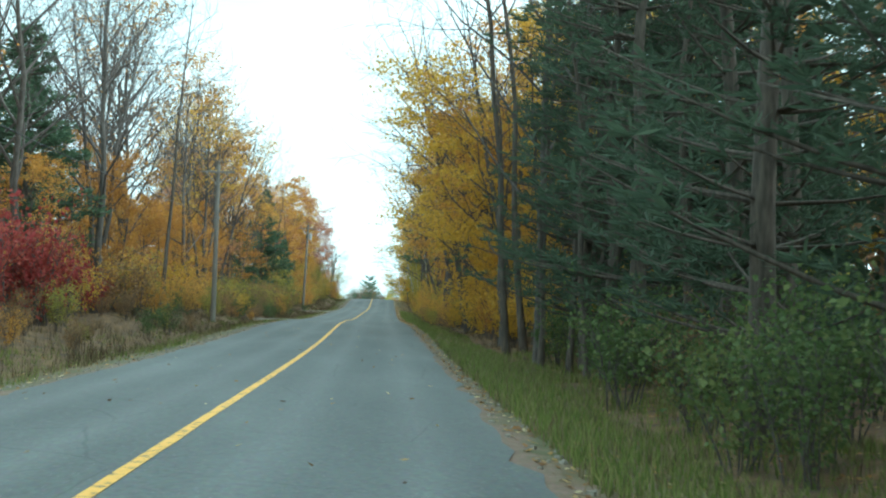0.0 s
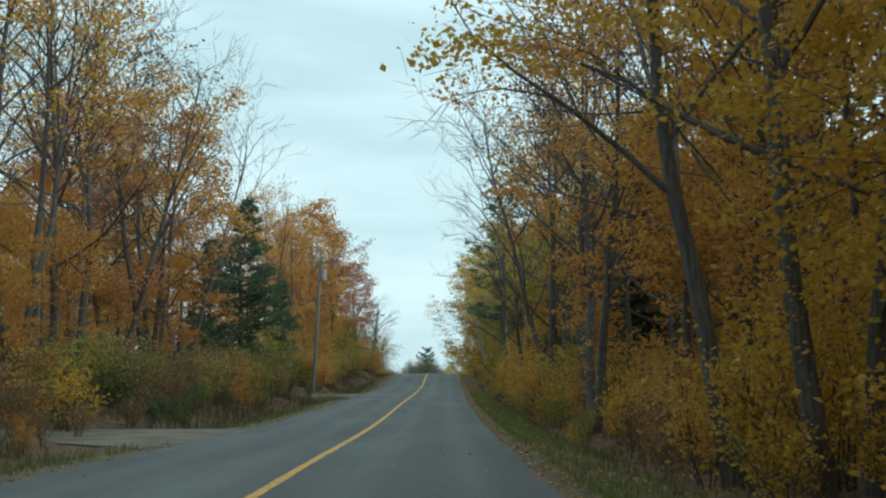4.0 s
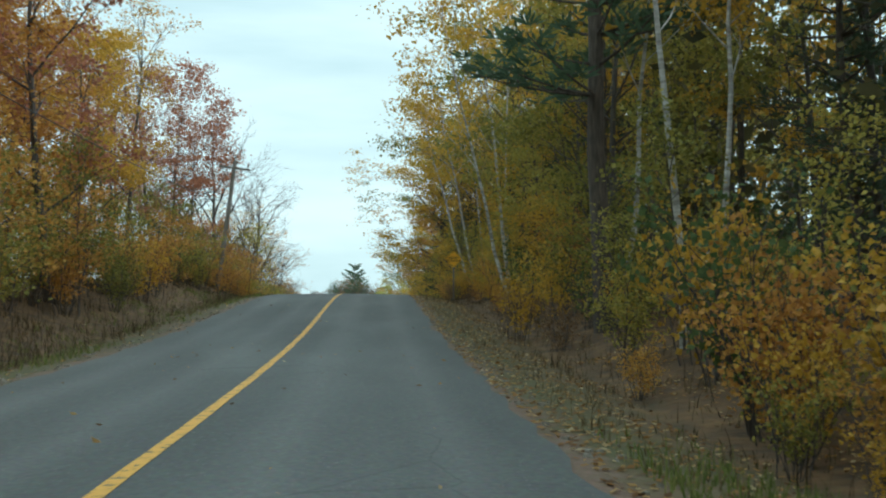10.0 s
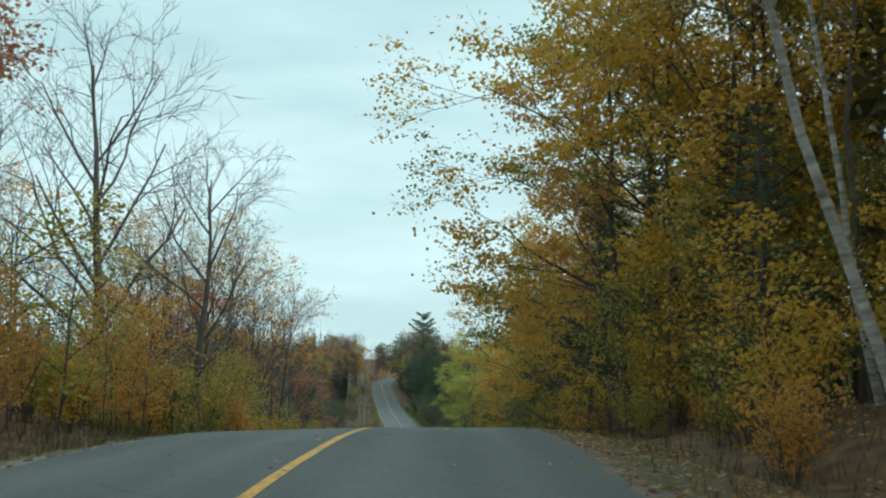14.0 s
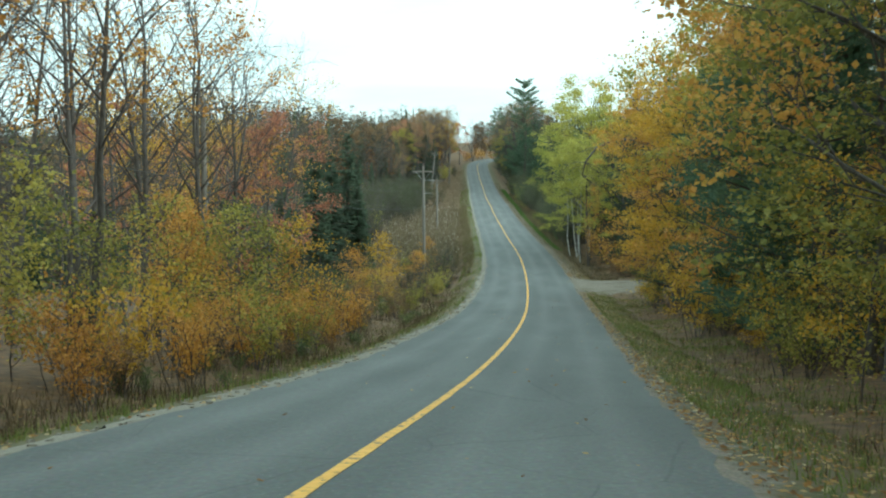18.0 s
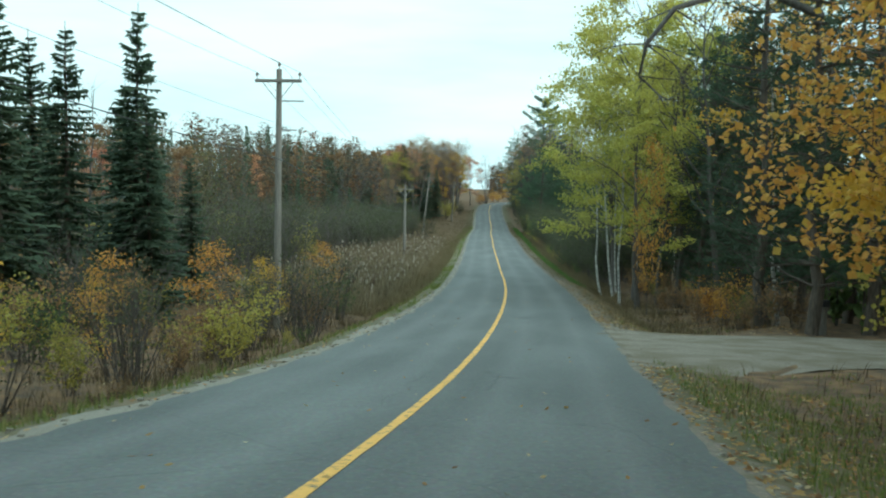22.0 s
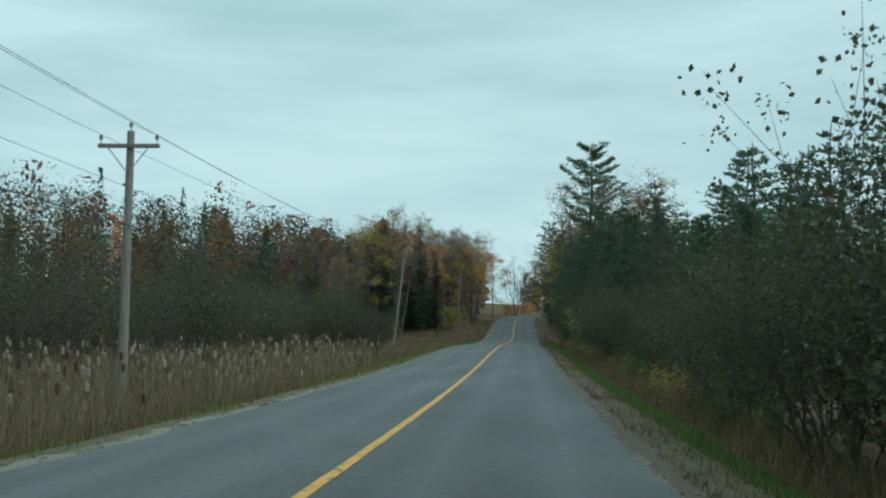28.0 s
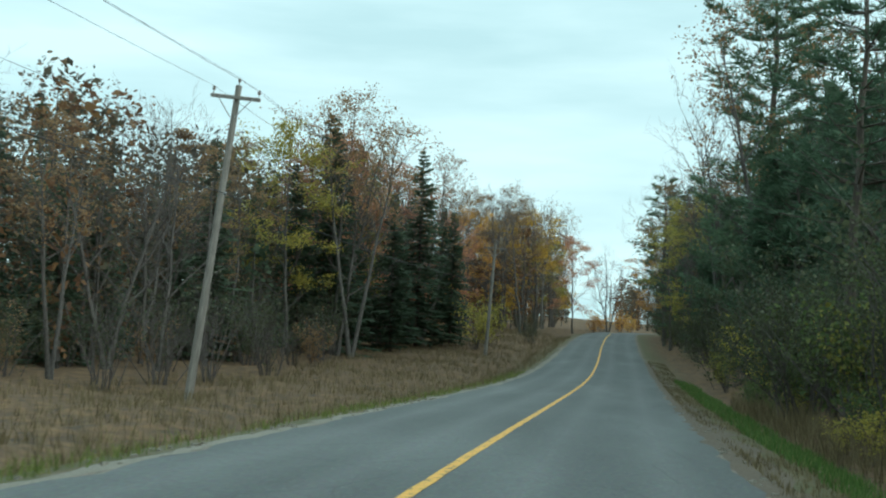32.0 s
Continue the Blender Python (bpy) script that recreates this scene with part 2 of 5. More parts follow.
# centre line paint, worn through to the asphalt in places
M_LINE, n, l, b = material("yellow_road_paint")
tc = n.new("ShaderNodeTexCoord")
wear = noise_tex(n, l, tc.outputs["Object"], 9.0, 6.0)
r = ramp(n, ((0.34, (0.16, 0.13, 0.08)), (0.44, (0.74, 0.38, 0.06)), (0.8, (0.85, 0.47, 0.10))))
l.new(wear.outputs["Fac"], r.inputs["Fac"])
l.new(r.outputs["Color"], b.inputs["Base Color"])
b.inputs["Roughness"].default_value = 0.7

# ground: sandy shoulder, then grass and litter
M_GROUND, n, l, b = material("verge_and_forest_floor")
uv = n.new("ShaderNodeUVMap")
sep = n.new("ShaderNodeSeparateXYZ")
l.new(uv.outputs["UV"], sep.inputs["Vector"])
tc = n.new("ShaderNodeTexCoord")
big = noise_tex(n, l, tc.outputs["Object"], 0.35, 5.0)
mid = noise_tex(n, l, tc.outputs["Object"], 2.4, 5.0)
fine = noise_tex(n, l, tc.outputs["Object"], 22.0, 4.0)
dist = mathn(n, l, "ADD", mathn(n, l, "ABSOLUTE", sep.outputs["X"]), mathn(n, l, "MULTIPLY", mathn(n, l, "SUBTRACT", mid.outputs["Fac"], 0.5), 1.6))
grass = ramp(n, ((0.3, (0.12, 0.085, 0.045)), (0.5, (0.095, 0.09, 0.036)), (0.65, (0.15, 0.105, 0.058))))
l.new(big.outputs["Fac"], grass.inputs["Fac"])
litter = ramp(n, ((0.3, (0.06, 0.04, 0.024)), (0.5, (0.125, 0.072, 0.034)), (0.7, (0.21, 0.12, 0.05))))
l.new(mid.outputs["Fac"], litter.inputs["Fac"])
sand = ramp(n, ((0.3, (0.12, 0.105, 0.085)), (0.7, (0.28, 0.25, 0.205))))
l.new(fine.outputs["Fac"], sand.inputs["Fac"])
f1 = n.new("ShaderNodeMapRange")
f1.inputs["From Min"].default_value, f1.inputs["From Max"].default_value = 3.45, 3.8
l.new(dist, f1.inputs["Value"])
f2 = n.new("ShaderNodeMapRange")
f2.inputs["From Min"].default_value, f2.inputs["From Max"].default_value = 4.1, 6.0
l.new(dist, f2.inputs["Value"])
along = n.new("ShaderNodeMapRange")
along.inputs["From Min"].default_value, along.inputs["From Max"].default_value = 185.0, 240.0
along.inputs["To Min"].default_value, along.inputs["To Max"].default_value = 0.75, 0.25
l.new(mathn(n, l, "ADD", sep.outputs["Y"], mathn(n, l, "MULTIPLY", big.outputs["Fac"], 60.0)), along.inputs["Value"])
edge = mixc(n, l, along.outputs["Result"], sand.outputs["Color"], (0.17, 0.095, 0.06))
c1 = mixc(n, l, f1.outputs["Result"], edge, grass.outputs["Color"])
c2 = mixc(n, l, f2.outputs["Result"], c1, litter.outputs["Color"])
l.new(mixc(n, l, 0.35, c2, fine.outputs["Color"], "OVERLAY"), b.inputs["Base Color"])
b.inputs["Roughness"].default_value = 0.95
bump(n, l, mid.outputs["Fac"], b, 0.8, 0.08)

M_GRAVEL, n, l, b = material("sandy_gravel")
tc = n.new("ShaderNodeTexCoord")
fine = noise_tex(n, l, tc.outputs["Object"], 25.0, 5.0)
mid = noise_tex(n, l, tc.outputs["Object"], 1.1, 5.0)
r = ramp(n, ((0.3, (0.17, 0.15, 0.12)), (0.7, (0.36, 0.32, 0.265))))
l.new(fine.outputs["Fac"], r.inputs["Fac"])
l.new(mixc(n, l, mathn(n, l, "MULTIPLY", mid.outputs["Fac"], 0.6), r.outputs["Color"], (0.16, 0.135, 0.10)), b.inputs["Base Color"])
b.inputs["Roughness"].default_value = 0.95
bump(n, l, fine.outputs["Fac"], b, 0.5, 0.03)

M_TRACK, n, l, b = material("packed_sandy_earth")
tc = n.new("ShaderNodeTexCoord")
fine = noise_tex(n, l, tc.outputs["Object"], 22.0, 5.0)
mid = noise_tex(n, l, tc.outputs["Object"], 0.9, 6.0)
r = ramp(n, ((0.3, (0.13, 0.105, 0.08)), (0.7, (0.29, 0.25, 0.20))))
l.new(fine.outputs["Fac"], r.inputs["Fac"])
r2 = ramp(n, ((0.42, (0, 0, 0)), (0.62, (1, 1, 1))))
l.new(mid.outputs["Fac"], r2.inputs["Fac"])
l.new(mixc(n, l, mathn(n, l, "MULTIPLY", r2.outputs["Color"], 0.8), r.outputs["Color"], (0.125, 0.095, 0.055)), b.inputs["Base Color"])
b.inputs["Roughness"].default_value = 0.95
bump(n, l, fine.outputs["Fac"], b, 0.6, 0.04)

M_DIRT, n, l, b = material("brown_dirt")
tc = n.new("ShaderNodeTexCoord")
fine = noise_tex(n, l, tc.outputs["Object"], 18.0, 5.0)
mid = noise_tex(n, l, tc.outputs["Object"], 1.6, 5.0)
r = ramp(n, ((0.3, (0.06, 0.046, 0.034)), (0.7, (0.17, 0.13, 0.095))))
l.new(fine.outputs["Fac"], r.inputs["Fac"])
l.new(mixc(n, l, mathn(n, l, "MULTIPLY", mid.outputs["Fac"], 0.7), r.outputs["Color"], (0.15, 0.105, 0.065)), b.inputs["Base Color"])
b.inputs["Roughness"].default_value = 0.95
bump(n, l, fine.outputs["Fac"], b, 0.6, 0.03)

GRASS = {
    "fresh": leaf_material("fresh_grass", ((0.0, (0.07, 0.13, 0.03)), (0.7, (0.12, 0.21, 0.05)), (1.0, (0.24, 0.26, 0.09))), 1.0),
    "green": leaf_material("green_grass", ((0.0, (0.11, 0.14, 0.035)), (0.6, (0.18, 0.23, 0.055)), (1.0, (0.32, 0.29, 0.11))), 1.0),
    "dry": leaf_material("dry_grass", ((0.0, (0.09, 0.07, 0.036)), (0.5, (0.18, 0.14, 0.075)), (1.0, (0.29, 0.23, 0.13))), 1.0),
    "weed": leaf_material("dry_weeds", ((0.0, (0.045, 0.036, 0.02)), (0.5, (0.10, 0.07, 0.038)), (1.0, (0.16, 0.115, 0.055))), 1.0),
    "litter": leaf_material("fallen_leaves", ((0.0, (0.13, 0.06, 0.025)), (0.4, (0.33, 0.165, 0.05)), (0.75, (0.46, 0.29, 0.11)), (1.0, (0.55, 0.45, 0.28))), 1.0),
    "cattail": leaf_material("cattail_leaves", ((0.0, (0.11, 0.085, 0.05)), (0.5, (0.22, 0.175, 0.105)), (1.0, (0.36, 0.30, 0.20))), 1.0),
    "fluff": leaf_material("cattail_fluff", ((0.0, (0.10, 0.065, 0.04)), (0.5, (0.28, 0.22, 0.16)), (1.0, (0.52, 0.45, 0.37))), 1.0),
}

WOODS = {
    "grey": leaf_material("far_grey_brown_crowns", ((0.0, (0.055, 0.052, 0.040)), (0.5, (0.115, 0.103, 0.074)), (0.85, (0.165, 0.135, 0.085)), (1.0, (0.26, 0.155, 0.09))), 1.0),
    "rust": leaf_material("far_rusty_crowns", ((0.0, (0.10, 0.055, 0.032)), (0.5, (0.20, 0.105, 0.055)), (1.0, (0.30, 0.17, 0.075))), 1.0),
    # darker than the olive leaves; behind the roadside trees it paints in shade
    "dark_olive": leaf_material("dark_olive_crowns", ((0.0, (0.06, 0.06, 0.028)), (0.5, (0.12, 0.11, 0.048)), (1.0, (0.21, 0.17, 0.07))), 1.0),
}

# ---- the road's line ----
STEP = 23.0   # metres between the road's knots, the first at -STEP
HEADING = (0.0043, -0.0001, -0.0187, -0.0026, -0.0140, -0.0091, -0.0237, -0.0151, -0.0140, -0.0227, -0.0046, -0.0274, -0.0324, -0.0055, 0.0141, 0.0407, 0.0745, 0.0737, 0.0794, 0.0718, 0.0764, 0.0681, 0.0618, 0.0744, 0.0835, 0.0719, 0.0611, 0.0522, 0.0492, 0.0501, 0.0527, 0.0559, 0.0593, 0.0627, 0.0661, 0.0694, 0.0728, 0.0761, 0.0794, 0.0827, 0.0860, 0.0893, 0.0926, 0.0959)
GRADE = (-0.0111, -0.0023, 0.0071, 0.0213, -0.0115, 0.0104, 0.0139, 0.0149, 0.0632, 0.0043, -0.1098, -0.1803, -0.1249, -0.1108, -0.0570, -0.0351, -0.0255, -0.0118, -0.0053, 0.0088, -0.0040, -0.0111, -0.0014, 0.0284, 0.0469, 0.0449, 0.0357, 0.0262, 0.0196, 0.0146, 0.0101, 0.0062, 0.0033, 0.0013, -0.0000, -0.0007, -0.0009, -0.0010, -0.0008, -0.0006, -0.0004, -0.0002, -0.0000, 0.0002)
S_ALL = np.arange(-900.0, 2600.0, 2.0)
_kn = (np.arange(len(HEADING)) - 1) * STEP
_p, _g = np.interp(S_ALL, _kn, HEADING), np.interp(S_ALL, _kn, GRADE)
_p = _p - np.clip((S_ALL - 596) / 60, 0, 2.6) * 0.26   # bends right beyond the crest
_ker = np.hanning(15)
_ker /= _ker.sum()
_p = np.convolve(np.pad(_p, (7, 7), mode="edge"), _ker, "valid")
_g = np.convolve(np.pad(_g, (7, 7), mode="edge"), _ker, "valid")
_g = np.where(S_ALL < -60, 0, _g)
ROAD = np.stack([np.cumsum(-np.sin(_p)) * 2, np.cumsum(np.cos(_p)) * 2, np.cumsum(_g) * 2], 1)
ROAD -= ROAD[int(np.argmin(np.abs(S_ALL)))]
SIDE = np.stack([np.cos(_p), np.sin(_p)], 1)
HALF = 3.37
# the last entry is a roadside dirt ledge, treated as a drive
DRIVES = ((1, 297.5, 306.0), (-1, 73.0, 80.0), (-1, 120.0, 124.5))


def terrain(s, d):
    """Height of the ground over the road's own height, s along it and d to its right."""
    a = np.abs(d)
    left = np.interp(s, (-50, 150, 190, 215, 250, 300, 330, 430, 470, 560, 700), (0.2, 0.5, 0.7, 0.2, -0.5, -0.8, -0.8, -0.75, -0.6, 0.3, 0.6))
    right = np.interp(s, (-50, 60, 150, 190, 230, 290, 300, 330, 420, 520, 700), (-0.2, 0.1, 0.5, 0.6, 0.0, -0.2, -0.1, -0.5, -0.5, 0.3, 0.6))
    bank = np.where(d < 0, left, right)
    lfar = np.interp(s, (-50, 200, 260, 330, 430, 520, 900, 1500), (2, 3, 0, -1, 1, 6, 3, -8))
    rfar = np.interp(s, (-50, 200, 260, 330, 430, 520, 900, 1500), (1, 2, 1, 1, 3, 6, 8, 6))
    far = np.where(d < 0, lfar, rfar)
    k = np.clip((a - 12) / 60, 0, 1)
    k = k * k * (3 - 2 * k)
    out = np.where(a < HALF, -0.05 * a / HALF,
          np.where(a < HALF + 1.0, -0.05 - 0.10 * (a - HALF),
          np.where(a < HALF + 2.6, -0.15 + (np.minimum(bank, 0) * 0.6 - 0.3) * (a - HALF - 1.0) / 1.6,
                   -0.15 + np.minimum(bank, 0) * 0.6 - 0.3 + (bank - np.minimum(bank, 0) * 0.6 + 0.4) * np.clip((a - HALF - 2.6) / 3.0, 0, 1))))
    rough = 0.18 * np.sin(s * 0.31 + d * 0.7) * np.sin(d * 0.43 - s * 0.17) + 0.10 * np.sin(s * 1.1 + 2 * np.sin(d))
    out = out + rough * np.clip((a - HALF - 0.8) / 4, 0, 1)
    hills = 5 * np.sin(s / 130 + 1) * np.sin(d / 170) + 4 * np.sin(d / 260 + s / 300)
    for side, s0, s1 in DRIVES:
        e = np.clip(np.minimum(s - s0 + 3.0, s1 + 3.0 - s) / 3.0, 0, 1) * np.clip((34 - a) / 8, 0, 1) * (d * side > HALF + 0.2)
        e = e * e * (3 - 2 * e)
        out = out * (1 - e) + (-0.08 - 0.01 * (a - HALF)) * e
    return out + far * k + hills * np.clip((a - 70) / 120, 0, 1)


def place(s, d, h=0.0, on_ground=True):
    """The point d metres right of the centre line, s metres along the road and h above the ground there."""
    i = np.clip((s - S_ALL[0]) / 2, 0, len(S_ALL) - 2)
    j = int(i)
    u = i - j
    c, r = ROAD[j] * (1 - u) + ROAD[j + 1] * u, SIDE[j] * (1 - u) + SIDE[j + 1] * u
    z = c[2] + h + (float(terrain(np.float64(s), np.float64(d))) if on_ground else 0.0)
    return Vector((c[0] + r[0] * d, c[1] + r[1] * d, z))


def heading(s):
    return float(np.interp(s, S_ALL, _p))


def mesh_object(name, verts, faces, mat, parent=None, label="", uvs=None, smooth=False):
    me = bpy.data.meshes.new(name)
    me.from_pydata(verts, [], faces)
    for m in (mat if isinstance(mat, (list, tuple)) else (mat,)):
        me.materials.append(m)
    if uvs is not None:
        lay = me.uv_layers.new(name="UVMap")
        idx = np.empty(len(me.loops), dtype=np.int32)
        me.loops.foreach_get("vertex_index", idx)
        lay.data.foreach_set("uv", np.asarray(uvs, dtype=np.float32)[idx].ravel())
    if smooth:
        me.polygons.foreach_set("use_smooth", np.ones(len(me.polygons), dtype=bool))
    me.update()
    ob = new(name, me)
    if parent:
        ob.parent = parent
    if label:
        ob["label"] = label
    return ob


def part(name, bm, mat, parent, label=""):
    me = bpy.data.meshes.new(name)
    bm.to_mesh(me)
    bm.free()
    me.materials.append(mat)
    ob = new(name, me)
    ob.parent = parent
    if label:
        ob["label"] = label
    return ob


def strip(name, ss, ds, lift, mat, parent=None, uvd=None, follow=True, jitter=0.0, rng=None):
    """A sheet on the road's line with rows ss and columns ds."""
    S, D = np.meshgrid(ss, ds, indexing="ij")
    if jitter:
        D = D.copy()
        D[:, 0] += rng.normal(0, jitter, len(ss))
        D[:, -1] += rng.normal(0, jitter, len(ss))
    cx, cy, cz = (np.interp(S, S_ALL, ROAD[:, k]) for k in range(3))
    rx, ry = np.interp(S, S_ALL, SIDE[:, 0]), np.interp(S, S_ALL, SIDE[:, 1])
    Z = cz + terrain(S, D) + lift
    V = np.stack([cx + rx * D, cy + ry * D, Z], -1).reshape(-1, 3)
    a, c = len(ss), len(ds)
    I = np.arange(a * c).reshape(a, c)
    F = np.stack([I[:-1, :-1], I[:-1, 1:], I[1:, 1:], I[1:, :-1]], -1).reshape(-1, 4)
    return mesh_object(name, V.tolist(), F.tolist(), mat, parent, "", np.stack([D, S], -1).reshape(-1, 2), True)


# ---- ground and road ----
rng = np.random.default_rng(7)
gs = np.unique(np.r_[np.arange(-900, -60, 40), np.arange(-60, 700, 2.0), np.arange(700, 2560, 40)])
gd = np.array([0.0, 2.4, 3.3, 3.55, 4.0, 4.4, 5.0, 5.7, 6.4, 7.2, 8.2, 9.5, 11, 13, 15, 18, 22, 27, 33, 40, 50, 62, 78, 100, 130, 170, 230, 330, 500, 800, 1400, 2400])
gd = np.unique(np.r_[-gd, gd])
under = np.where(np.abs(gd) < 2.9, -0.06, 0.0)
ground = strip("ground", gs, gd, under[None, :], M_GROUND)
tagged(ground, "autumn verge and forest floor of grass, sand and leaf litter", "ground", kind="structure")
road = strip("road", np.unique(np.r_[np.arange(-300, -20, 10), np.arange(-20, 620, 0.7), np.arange(620, 1200, 8)]), np.array([-HALF + 0.02, -2.5, -1.2, 0.0, 1.2, 2.5, HALF]), 0.012, M_ROAD, jitter=0.07, rng=rng)
tagged(road, "worn grey asphalt two-lane country road with wheel tracks", "road", kind="structure")
line = strip("centre_line", np.unique(np.r_[np.arange(-300, -20, 10), np.arange(-20, 620, 0.7), np.arange(620, 1200, 8)]), np.array([-0.065, 0.065]), 0.018, M_LINE, road, jitter=0.004, rng=rng)
line["label"] = "solid yellow centre line, slightly worn"


# ---- trees ----
def tube(V, F, pts, radii, sides):
    base = len(V)
    up = Vector((0.31, 0.17, 0.93))
    for k, (p, r) in enumerate(zip(pts, radii)):
        t = (pts[min(k + 1, len(pts) - 1)] - pts[max(k - 1, 0)]).normalized()
        a = t.cross(up)
        a = (a if a.length > 1e-3 else t.orthogonal()).normalized()
        b = t.cross(a)
        for q in range(sides):
            w = 2 * math.pi * q / sides
            V.append(p + (a * math.cos(w) + b * math.sin(w)) * r)
    for k in range(len(pts) - 1):
        for q in range(sides):
            q2 = (q + 1) % sides
            F.append((base + k * sides + q, base + k * sides + q2, base + (k + 1) * sides + q2, base + (k + 1) * sides + q))


def foliage(tips, n, size, seed, spread=(0.32, 0.32, 0.13), flat=1.2, clump=1.4):
    """Leaves in uneven layered sprays round the twig ends: folded diamonds of two faces."""
    g = np.random.default_rng(seed)
    T = np.array([tuple(t) for t in tips])
    w = g.random(len(T)) ** clump + 0.02
    C = T[g.choice(len(T), n, p=w / w.sum())] + g.normal(0, 1, (n, 3)) * np.array(spread)
    N = g.normal(0, 1, (n, 3)) + np.array([0, 0, flat])
    N /= np.linalg.norm(N, axis=1)[:, None]
    A = np.cross(N, g.normal(0, 1, (n, 3)))
    A /= np.linalg.norm(A, axis=1)[:, None]
    B = np.cross(N, A)
    z = size * g.uniform(0.6, 1.3, n)[:, None]
    b = z * g.uniform(0.35, 0.6, n)[:, None]
    V = np.stack([C - A * z * 0.5, C + B * b - N * z * 0.12, C + A * z * 0.5, C - B * b - N * z * 0.12], 1).reshape(-1, 3)
    k = np.arange(n)[:, None] * 4
    F = np.concatenate([k + np.array([[0, 1, 2]]), k + np.array([[0, 2, 3]])])
    return V.tolist(), F.tolist()


def bough(V, F, tips, R, p, d, length, radius, depth, spread, kids, droop):
    """A limb that bends, tapers and forks; the ends are gathered in tips."""
    n = 4 if depth > 1 else 2 + depth
    pts, q, v = [p.copy()], p.copy(), d.copy()
    for k in range(n):
        v = (v + Vector((R.gauss(0, 0.14), R.gauss(0, 0.14), R.gauss(0, 0.10) + droop))).normalized()
        q = q + v * (length / n)
        pts.append(q.copy())
    end = radius * (0.35 if depth else 0.25)
    radii = [radius + (end - radius) * k / n for k in range(n + 1)]
    tube(V, F, pts, radii, 5 if depth > 2 else (4 if depth == 2 else 3))
    if depth == 0:
        tips.extend(pts[1:])
        return
    tips.append(pts[-1])
    for k in range(kids):
        u = 0.35 + 0.65 * (k + R.random()) / kids
        i = min(int(u * n), n - 1)
        at = pts[i].lerp(pts[i + 1], u * n - i)
        ax = (pts[i + 1] - pts[i]).normalized()
        side = ax.orthogonal().normalized()
        side.rotate(Matrix.Rotation(R.uniform(0, 6.28), 3, ax))
        dd = (ax * R.uniform(0.6, 1.0) + side * R.uniform(0.6, 1.0) * spread).normalized()
        bough(V, F, tips, R, at, dd, length * R.uniform(0.45, 0.68), max(radius * 0.5 * (1 - 0.4 * u), 0.009), depth - 1, spread, kids, droop)


def broadleaf(seed, height, leaves, size, crown_from=0.35, width=0.32, kids=4, limbs=13, radius=0.16, depth=2, lean=0.0, fork=0.0, up=0.75):
    """Bark and leaf meshes of one broad-leaved tree, its foot at the origin."""
    R = random.Random(seed)
    V, F, tips, TV, TF = [], [], [], [], []
    stems = 1 + (1 if R.random() < fork else 0)
    for st in range(stems):
        pts, p = [Vector((0, 0, -0.4))], Vector((0, 0, -0.4))
        drift = Vector((R.gauss(0, 0.03) + lean, R.gauss(0, 0.03), 0)) + (Vector((0.16, 0.05, 0)) * (1 if st else -1) if stems > 1 else Vector())
        n = 9
        for k in range(n):
            p = p + (Vector((R.gauss(0, 0.05), R.gauss(0, 0.05), 1)) + drift) * ((height * 0.92 + 0.4) / n)
            pts.append(p.copy())
        radii = [radius * (1.25 if k == 0 else 1 - 0.88 * k / n) for k in range(n + 1)]
        tube(TV, TF, pts, radii, 7)
        for k in range(limbs):
            u = crown_from + (0.97 - crown_from) * (k + R.random() * 0.8) / limbs
            i = min(int(u * n), n - 1)
            at = pts[i].lerp(pts[i + 1], u * n - i)
            w = 2.4 * k + R.uniform(-0.7, 0.7)
            rise = up * (0.6 + 0.9 * u)
            d = Vector((math.cos(w), math.sin(w), rise)).normalized()
            shape = math.sin(min(1.0, (1.06 - u) / (1.06 - crown_from)) * math.pi * 0.62 + 0.25)
            bough(V, F, tips, R, at, d, height * width * shape * R.uniform(0.75, 1.15), max(radius * 0.42 * (1 - 0.6 * u), 0.02), depth, 0.75, kids, 0.03)
    if not leaves:
        return TV, TF, V, F
    off = len(TV)
    V, F = TV + V, TF + [tuple(i + off for i in f) for f in F]
    LV, LF = foliage(tips, leaves, size, seed)
    return V, F, LV, LF


